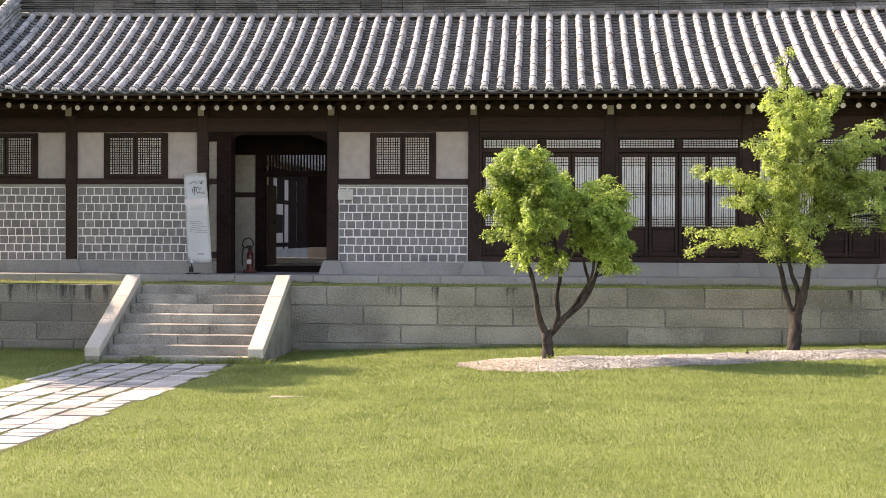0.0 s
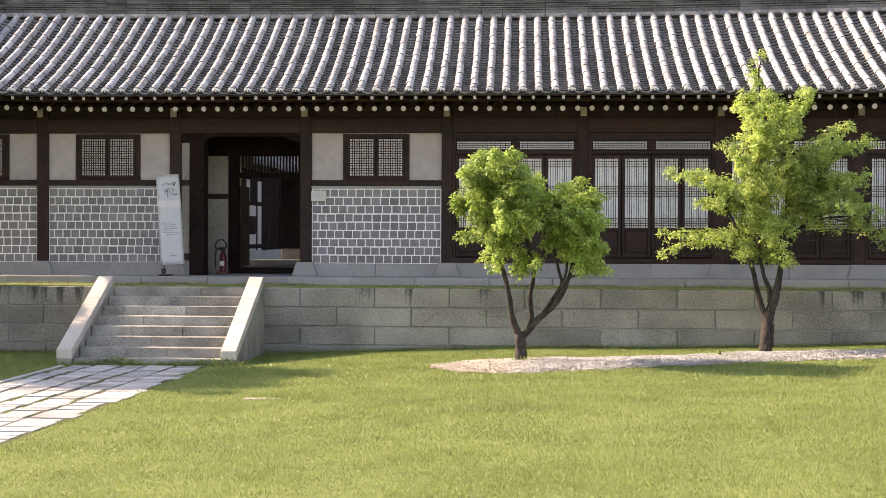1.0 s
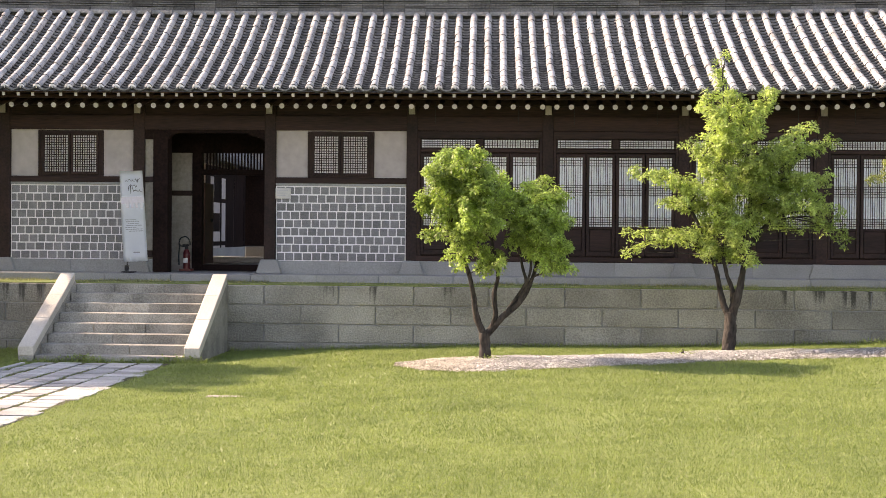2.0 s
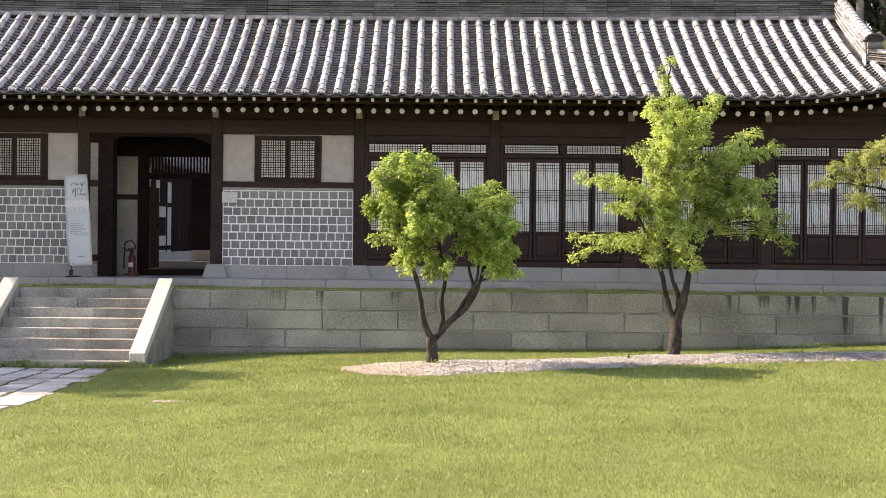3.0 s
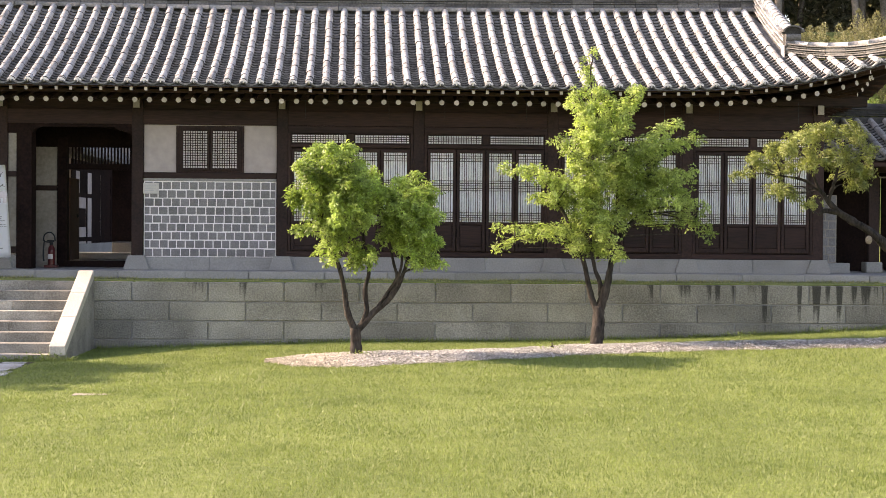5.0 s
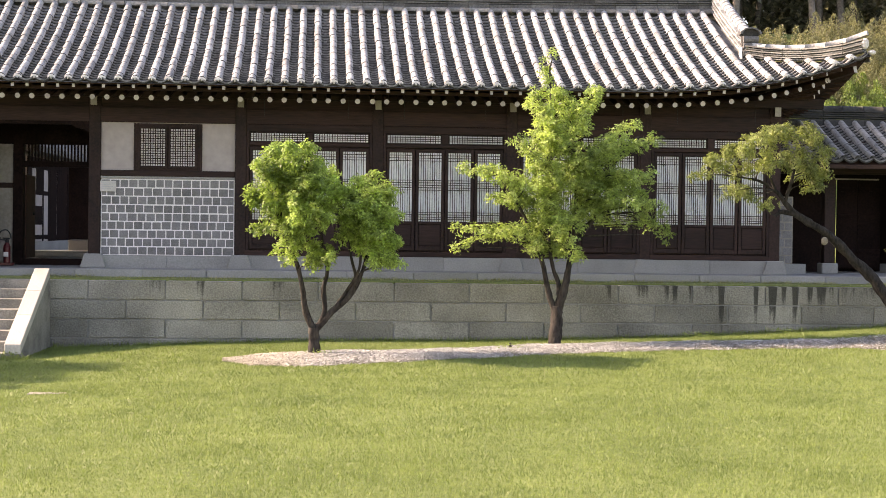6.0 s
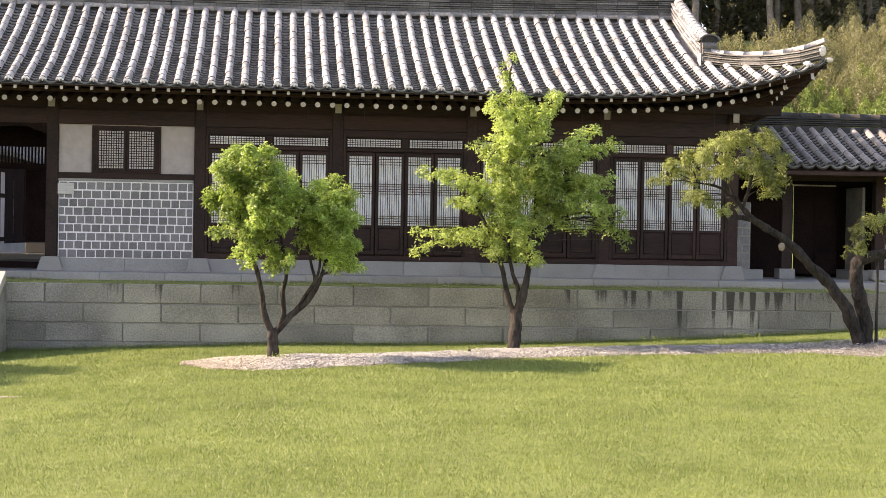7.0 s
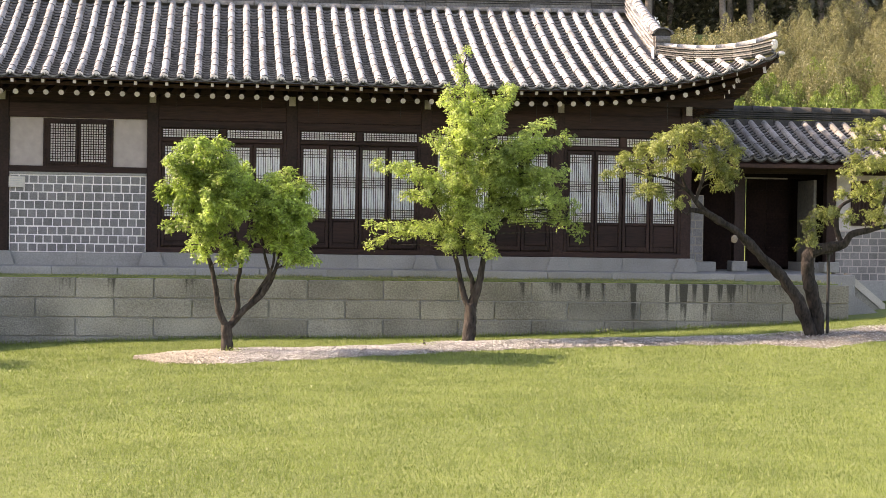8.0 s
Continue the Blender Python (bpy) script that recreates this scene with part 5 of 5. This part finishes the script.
leaning = tree("leaning_tree", "old leaning dark-trunked tree with sparse olive leaves, propped", (8.71, 22.6, 0.20), [
    ([(0.0, -0.10), (-0.12, 0.24), (-0.31, 0.64), (-0.55, 0.99), (-0.92, 1.34), (-1.29, 1.68), (-1.61, 1.87)], 0.115, 0.05, 0.05),
    ([(-1.57, 1.85), (-1.8, 1.99), (-1.97, 2.17), (-2.12, 2.34), (-2.35, 2.49), (-2.71, 2.55)], 0.058, 0.012, 0.06),
    ([(-1.8, 1.99), (-2.03, 2.02), (-2.12, 1.95)], 0.045, 0.02, 0.05),
    ([(-1.97, 2.17), (-1.9, 2.48), (-1.81, 2.83), (-1.77, 3.1)], 0.03, 0.008, 0.08),
    ([(-2.12, 2.34), (-2.26, 2.65), (-2.31, 2.91)], 0.025, 0.008, 0.08),
    ([(0.04, -0.06), (0.05, 0.38), (-0.07, 0.82), (-0.12, 1.26), (-0.05, 1.42)], 0.10, 0.10, 0.04),
    ([(-0.10, 1.38), (0.14, 1.46), (0.42, 1.52), (0.55, 1.68), (0.88, 1.76), (1.34, 1.87)], 0.085, 0.03, 0.06),
    ([(0.42, 1.52), (0.34, 1.81), (0.4, 2.12), (0.77, 2.3), (1.14, 2.44)], 0.045, 0.012, 0.08),
    ([(0.92, 1.78), (1.06, 2.09), (1.19, 2.71), (1.04, 3.16)], 0.035, 0.010, 0.08)],
    [[(-3.16, 2.72, 0.15), (-2.99, 2.85, 0.15), (-2.72, 2.97, 0.19), (-2.45, 3.08, 0.21), (-2.14, 3.18, 0.21), (-1.82, 3.2, 0.21), (-1.55, 3.1, 0.19), (-1.36, 2.89, 0.15), (-1.4, 2.58, 0.15), (-1.63, 2.66, 0.21), (-1.95, 2.83, 0.24), (-2.31, 2.78, 0.24), (-2.71, 2.64, 0.19), (-2.57, 2.29, 0.17), (-2.8, 2.33, 0.12), (-2.34, 2.12, 0.12), (-1.53, 2.44, 0.14), (-3.38, 2.54, 0.1)],
     [(0.85, 3.4, 0.19), (0.99, 3.2, 0.22), (0.66, 3.15, 0.15), (0.76, 2.8, 0.21), (1.09, 2.8, 0.22), (0.53, 2.7, 0.12), (0.91, 2.44, 0.22), (0.54, 2.3, 0.14), (1.2, 2.27, 0.22), (0.69, 1.99, 0.12), (0.97, 1.95, 0.15), (0.04, 2.0, 0.15), (-0.1, 1.84, 0.12), (0.22, 2.05, 0.12), (-0.05, 1.62, 0.14), (-0.14, 1.53, 0.07), (0.32, 1.94, 0.1), (1.41, 3.08, 0.26), (1.52, 2.54, 0.26), (1.44, 2.0, 0.17)]],
    0.55, 2300, 0.037, M_LEAFC, 63, 0.5, 2, 0.0, M_BARKDARK)
# four added trees out of view at left, whose shade falls by the steps
copy_thing(tall_tree, pose(-17.6, 24.6, -0.15, 0, 0, 60) @ Matrix.Scale(1.6, 4))
copy_thing(round_tree, pose(-12.5, 23.2, -0.15, 0, 0, 10) @ Matrix.Scale(1.9, 4))
copy_thing(round_tree, pose(-15.0, 24.2, -0.15, 0, 0, 200) @ Matrix.Scale(1.7, 4))
copy_thing(round_tree, pose(-13.6, 22.3, -0.15, 0, 0, 120) @ Matrix.Scale(1.15, 4))
bm = bmesh.new()
bmesh.ops.create_uvsphere(bm, u_segments=12, v_segments=8, radius=1, matrix=Matrix.Translation((7.33, 22.48, 1.78)) @ Matrix.Diagonal((0.055, 0.03, 0.065, 1)))
part("sawn_knot", bm, M_CUT, leaning, "pale sawn knot")

prop = thing("tree_prop", (9.05, 22.75, 0.28), "thin black metal prop under the leaning tree", "prop")
bm = bmesh.new()
bmesh.ops.create_cone(bm, cap_ends=True, segments=10, radius1=0.026, radius2=0.024, depth=1.34, matrix=Matrix.Translation((8.97, 22.75, 0.92)))
part("pole", bm, M_BLACK, prop)
boxed("crossbar", (8.74, 9.03, 22.72, 22.78, 1.555, 1.60), M_BLACK, prop)
bm = bmesh.new()
limb(bm, [(2.56, 23.05, 0.0), (2.565, 23.05, 0.06), (2.55, 23.05, 0.13)], 0.03, 0.022, 7, 3)
tagged(part("stub", bm, M_BARK), "short cut stub standing in the mulch", "stump")

# ---- things at the gate ----
banner = thing("standing_banner", (-6.98, 26.95, ZK), "tilted white cloth standing banner with dark brush writing", "banner")
tl, tr, br_, bl = Vector((-7.27, 26.93, 2.97)), Vector((-6.84, 26.93, 2.985)), Vector((-6.71, 26.86, 1.335)), Vector((-7.16, 26.86, 1.315))


def on_banner(u, v, out=0.0):
    p = tl.lerp(tr, u).lerp(bl.lerp(br_, u), v)
    return p + Vector((0, -out + 0.012 * math.sin(u * 5 + v * 7), 0))


bm = bmesh.new()
g = [[bm.verts.new(on_banner(i / 8, j / 16)) for j in range(17)] for i in range(9)]
for i in range(8):
    for j in range(16):
        bm.faces.new((g[i][j], g[i][j + 1], g[i + 1][j + 1], g[i + 1][j])).smooth = True
bmesh.ops.solidify(bm, geom=bm.faces[:], thickness=0.004)
part("cloth", bm, M_CLOTH, banner)


def print_bar(u0, u1, v0, v1, mat, name, tilt=0.0):
    bm = bmesh.new()
    n = 6
    a = [bm.verts.new(on_banner(u0 + (u1 - u0) * k / n, v0 + tilt * k / n, 0.006)) for k in range(n + 1)]
    b = [bm.verts.new(on_banner(u0 + (u1 - u0) * k / n, v1 + tilt * k / n, 0.006)) for k in range(n + 1)]
    for k in range(n):
        bm.faces.new((a[k], b[k], b[k + 1], a[k + 1]))
    part(name, bm, mat, banner)


r = random.Random(5)
for row, (u0, u1, v) in enumerate(((0.24, 0.84, 0.10), (0.34, 0.74, 0.165), (0.56, 0.88, 0.215))):
    u = u0
    while u < u1:
        w = r.uniform(0.018, 0.05)
        h = r.uniform(0.012, 0.042) * (0.6 if row == 2 else 1)
        top = v + r.uniform(-0.012, 0.012)
        print_bar(u, u + w, top, top + (h if w < 0.035 else 0.008), M_INK, "brush_stroke", r.uniform(-0.014, 0.014))
        u += w * r.uniform(0.9, 1.5)
print_bar(0.44, 0.465, 0.15, 0.25, M_INK, "brush_stroke", 0.0)
print_bar(0.02, 0.98, 0.285, 0.36, M_PINK, "printed_picture")
for k in range(4):
    print_bar(0.24 + 0.19 * k, 0.35 + 0.19 * k, 0.36, 0.41, M_PINK, "printed_picture")
for k, (a, b) in enumerate(((0.16, 0.60), (0.18, 0.74), (0.26, 0.70), (0.2, 0.84), (0.16, 0.62), (0.18, 0.86), (0.3, 0.9))):
    u = a
    while u < b:
        w = r.uniform(0.03, 0.10)
        print_bar(u, min(u + w, b), 0.535 + 0.021 * k, 0.543 + 0.021 * k, M_INKPALE, "small_print")
        u += w + 0.018
print_bar(0.42, 0.70, 0.895, 0.908, M_INKPALE, "small_print")
bm = bmesh.new()
limb(bm, [(-7.13, 26.98, ZK + 0.03), (-7.1, 26.99, 2.0), (-7.08, 26.97, 2.96)], 0.011, 0.009, 6, 4, 0.0)
part("pole", bm, M_BLACK, banner)
bm = box(bmesh.new(), -7.22, -6.98, 26.90, 27.10, ZK, ZK + 0.02, 0.006)
box(bm, -7.165, -7.10, 26.94, 27.02, ZK + 0.03, ZK + 0.13, 0.006)
part("foot", bm, M_BLACK, banner)

ext = thing("fire_extinguisher", (-6.33, 28.2, ZK), "red fire extinguisher with black hose on a stand", "extinguisher")
bm = bmesh.new()
limb(bm, [(-6.30, 28.2, ZK + 0.0), (-6.30, 28.2, ZK + 0.18), (-6.30, 28.2, ZK + 0.36)], 0.066, 0.066, 14, 3, 0.0)
limb(bm, [(-6.30, 28.2, ZK + 0.355), (-6.30, 28.2, ZK + 0.40), (-6.30, 28.2, ZK + 0.43)], 0.064, 0.025, 14, 3, 0.0)
part("cylinder", bm, M_RED, ext)
boxed("stand", (-6.42, -6.18, 28.10, 28.3, ZK, ZK + 0.05), M_RED, ext)
boxed("valve", (-6.33, -6.27, 28.17, 28.23, ZK + 0.42, ZK + 0.48), M_BLACK, ext)
boxed("handle", (-6.38, -6.25, 28.18, 28.22, ZK + 0.48, ZK + 0.515), M_BLACK, ext)
boxed("paper_label", (-6.35, -6.26, 28.125, 28.137, ZK + 0.16, ZK + 0.25), M_PLAQUE, ext)
bm = bmesh.new()
limb(bm, [(-6.33, 28.18, ZK + 0.47), (-6.43, 28.16, ZK + 0.50), (-6.41, 28.15, ZK + 0.62), (-6.31, 28.15, ZK + 0.66), (-6.24, 28.15, ZK + 0.60), (-6.22, 28.15, ZK + 0.50)], 0.013, 0.013, 7, 6, 0.0)
limb(bm, [(-6.42, 28.16, ZK + 0.52), (-6.44, 28.15, ZK + 0.3), (-6.43, 28.14, ZK + 0.12)], 0.013, 0.016, 7, 5, 0.0)
part("hose", bm, M_BLACK, ext)

plaque = thing("notice_plaque", (-4.36, 27.57, 2.6), "small pale notice plaque on the block wall", "plaque")
boxed("board", (-4.505, -4.21, 27.565, 27.594, 2.505, 2.70), M_PLAQUE, plaque, "", 0.004)
for k in range(4):
    boxed("text_bar", (-4.47, -4.26 - 0.04 * (k % 2), 27.562, 27.5655, 2.655 - 0.032 * k, 2.663 - 0.032 * k), M_INKPALE, plaque, "", 0)


# ---- grass ----
def blades(x, y, z, h, w, seed):
    g = np.random.default_rng(seed)
    n = len(x)
    a = g.uniform(0, 6.28, n)
    lean = g.normal(0, 0.45, (n, 2)) * h[:, None]
    b = np.stack([x, y, z], -1)
    s = np.stack([np.cos(a), np.sin(a), np.zeros(n)], -1) * w[:, None] / 2
    top = b + np.concatenate([lean, h[:, None]], 1)
    return np.stack([b - s, b + s, top], 1)


def lawn_places(n, y0, y1, seed):
    g = np.random.default_rng(seed)
    y = np.sqrt(g.uniform(y0 * y0, y1 * y1, n))
    x = y * np.tan(np.radians(g.uniform(-22.5, 24.3, n)))
    f, b = bed_edges(np.clip(x, -1.75, 14))
    wave = 0.07 * np.sin(y * 2.3) + 0.05 * np.sin(y * 5.9 + 1) + g.normal(0, 0.05, n)
    seam = np.min(np.abs(x[:, None] - np.array(CUTS)), axis=1) < 0.05
    bare = np.where(seam, 0.45 + 0.4 * np.sin(y * 1.9), 0.02)
    ok = ~((x > PX0 + 0.04 + wave) & (x < PX1 - 0.07 + wave) & (y < 22.55) & (g.uniform(0, 1, n) > bare))
    ok &= ~((x > -1.75) & (y > f + 0.05) & (y < b - 0.05))
    ok &= ~((x > SX0 - 0.27) & (x < SX1 + 0.27) & (y > 22.68))
    ok &= (y < YW - 0.01) | (x > X_END + 0.05)
    return x[ok], y[ok]


V = []
for n, y0, y1, h, w, sd in ((260000, 8.8, 13.5, 0.021, 0.0055, 1), (270000, 13.5, 19.0, 0.024, 0.007, 2), (200000, 19.0, 25.0, 0.030, 0.009, 3)):
    x, y = lawn_places(n, y0, y1, sd)
    g = np.random.default_rng(sd)
    tuft = np.array([noise.noise(Vector((a * 0.9, b * 0.9, 3))) for a, b in zip(x[::1], y[::1])])
    V.append(blades(x, y, ground_z(x, y) - 0.003, h * (1 + 0.35 * tuft) * g.uniform(0.5, 1.4, len(x)), np.full(len(x), w), sd))
tagged(soup("lawn_grass", np.concatenate(V), 3, M_GRASS), "short sunlit yellow-green lawn grass", "grass", kind="stuff")
g = np.random.default_rng(9)
n = 16000
x = g.uniform(-13, X_END, n)
y = np.where(g.uniform(0, 1, n) < 0.45, g.uniform(26.2, 26.4, n), g.uniform(YW + 0.28, 26.4, n))
keep = np.array([noise.noise(Vector((a * 1.3, b * 2, 8))) for a, b in zip(x, y)]) > -0.08
x, y = x[keep], y[keep]
tagged(soup("terrace_grass", blades(x, y, np.full(len(x), ZT + 0.005), 0.048 * g.uniform(0.3, 1.4, len(x)), np.full(len(x), 0.010), 10), 3, M_DRYGRASS), "ragged grass growing along the terrace top", "grass", kind="stuff")
x = np.concatenate([g.uniform(-13, SX0 - 0.3, 1500), g.uniform(SX1 + 0.3, X_END, 5000), g.uniform(SX0, SX1, 900), g.uniform(SX0 - 0.3, SX0 - 0.1, 60), g.uniform(SX1, SX1 + 0.4, 160)])
y = np.concatenate([np.full(6500, YW - 0.01), np.full(900, Y0 - 0.03), np.full(220, 22.72)]) - np.abs(g.normal(0, 0.07, len(x)))
tagged(soup("wall_foot_grass", blades(x, y, ground_z(x, y) - 0.01, 0.09 * g.uniform(0.3, 1.3, len(x)), np.full(len(x), 0.012), 12), 3, M_GRASS), "taller grass at the foot of the wall", "grass", kind="stuff")

P, O = [], []
for cx, cy, n, h in ((SX1 - 0.02, Y0 - 0.10, 130, 0.11), (SX1 - 0.30, Y0 - 0.08, 80, 0.07), (SX0 + 0.75, Y0 - 0.08, 180, 0.11), (-0.40, 22.15, 80, 0.07), (2.50, 22.9, 60, 0.12), (5.9, 24.6, 50, 0.09), (7.4, 24.7, 40, 0.09)):
    q = g.normal(0, 1, (n, 3)) * [0.16, 0.04, 0.0]
    P.append(np.array([cx, cy, float(ground_z(cx, cy))]) + q + np.stack([np.zeros(n), np.zeros(n), h * g.uniform(0.05, 1, n)], -1))
    O.append(g.normal(0, 1, (n, 3)) * [1, 1, 0.4] + [0, 0, 0.8])
tagged(soup("weeds", leaves(np.concatenate(P), np.concatenate(O), 0.05, 77, 0.0, 0.4), 4, M_SHRUB), "small green weeds at the foot of the steps and walls", "weeds", kind="stuff")

# ---- hillside ----
g = np.random.default_rng(15)
def shrubs(name, count, y0, y1, mat, label, seed):
    g = np.random.default_rng(seed)
    P, O = [], []
    for k in range(count):
        x = g.uniform(8, 32)
        y = g.uniform(y0, y1 + 0.3 * (x - 8))
        z = float(ground_z(x, y))
        hgt = g.uniform(0.55, 1.7) * (1 + 0.07 * max(0.0, x - 16) * (y0 > 50))
        n = int(300 * hgt)
        t = g.uniform(0.03, 1, n) ** 0.8
        a = g.uniform(0, 6.28, n)
        rad = 0.42 * hgt * (1 - t) ** 0.7 * g.uniform(0.2, 1, n) + 0.02
        P.append(np.stack([x + rad * np.cos(a) + 0.15 * t * g.normal(), y + rad * np.sin(a), z + hgt * t], -1))
        O.append(np.stack([np.cos(a) * 0.5, np.sin(a) * 0.5, np.full(n, 1.3)], -1))
    tagged(soup(name, leaves(np.concatenate(P), np.concatenate(O), 0.085, seed, -0.4, 0.45), 4, mat), label, "shrubs", kind="stuff")


shrubs("hillside_shrubs", 640, 44, 50, M_SHRUB, "feathery sunlit green shrubs covering the hillside", 16)
shrubs("upper_shrubs", 760, 51, 54.5, M_SHRUBDRY, "dry olive shrubs higher on the hillside", 17)
shrubs("crest_shrubs", 120, 54.5, 56, M_SHRUBDRY, "dry brush along the crest below the woods", 18)
P, O = [], []
for k in range(420):
    x, y = g.uniform(-34, 44), g.uniform(64, 84)
    z = float(ground_z(x, y))
    c = np.array([x, y, z + g.uniform(1.0, 11.0)])
    for q in range(5):
        n = 90
        v = g.normal(0, 1, (n, 3))
        v /= np.linalg.norm(v, axis=1)[:, None]
        P.append(c + g.normal(0, 1.1, 3) + v * g.uniform(0.5, 1.5, (n, 1)))
        O.append(v)
tagged(soup("far_woods", leaves(np.concatenate(P), np.concatenate(O), 0.45, 18, 0.1, 0.5), 4, M_PINE), "dark pine woods on the hill behind", "woods", kind="stuff")
P, O = [], []
for k in range(330):
    x, y = g.uniform(-40, 52), g.uniform(84, 100)
    c = np.array([x, y, float(ground_z(x, y)) + g.uniform(0.0, 15.0)])
    v = g.normal(0, 1, (110, 3))
    v /= np.linalg.norm(v, axis=1)[:, None]
    P.append(c + v * g.uniform(0.5, 3.0, (110, 1)))
    O.append(v)
tagged(soup("deep_woods", leaves(np.concatenate(P), np.concatenate(O), 1.1, 19, 0.1, 0.6), 4, M_PINE), "deep shade of the woods behind", "woods", kind="stuff")
# the last two stand out of view, added to shade the hall's left end
for at, hgt, sd in (((-17.5, 40.0, 0.6), 12.0, 1), ((-20.5, 31.0, -0.1), 11.0, 2), ((-24.0, 33.5, -0.1), 12.5, 3)):
    pine = thing("pine_tree", at, "tall dark pine beyond the end of the hall", "tree", "pines beyond the hall")
    bm = limb(bmesh.new(), [at, (at[0] + 0.2, at[1], at[2] + hgt * 0.5), (at[0] - 0.1, at[1], at[2] + hgt)], 0.24, 0.05, 9, 8, 0.15)
    part("trunk", bm, M_BARK, pine)
    gg = np.random.default_rng(40 + sd)
    P, O = [], []
    for k in range(26):
        t = gg.uniform(0.38, 1.0)
        c = np.array(at) + [gg.normal(0, 1.5 * (1.15 - t)), gg.normal(0, 1.5 * (1.15 - t)), hgt * t]
        v = gg.normal(0, 1, (150, 3)) * [1, 1, 0.55]
        P.append(c + v * 0.62)
        O.append(v)
    soup("crown", leaves(np.concatenate(P), np.concatenate(O), 0.28, 50 + sd, 0.0, 0.35), 4, M_PINE, pine)
bm = bmesh.new()
r = random.Random(8)
for k in range(70):
    x, y = r.uniform(-34, 44), r.uniform(61, 76)
    z = float(ground_z(x, y))
    limb(bm, [(x, y, z - 0.3), (x + r.uniform(-0.3, 0.3), y, z + 3), (x + r.uniform(-0.8, 0.8), y, z + 9)], r.uniform(0.14, 0.26), 0.09, 6, 3, 0.1)
tagged(part("far_trunks", bm, M_FARBARK), "dark pine trunks on the hill", "woods", kind="stuff")
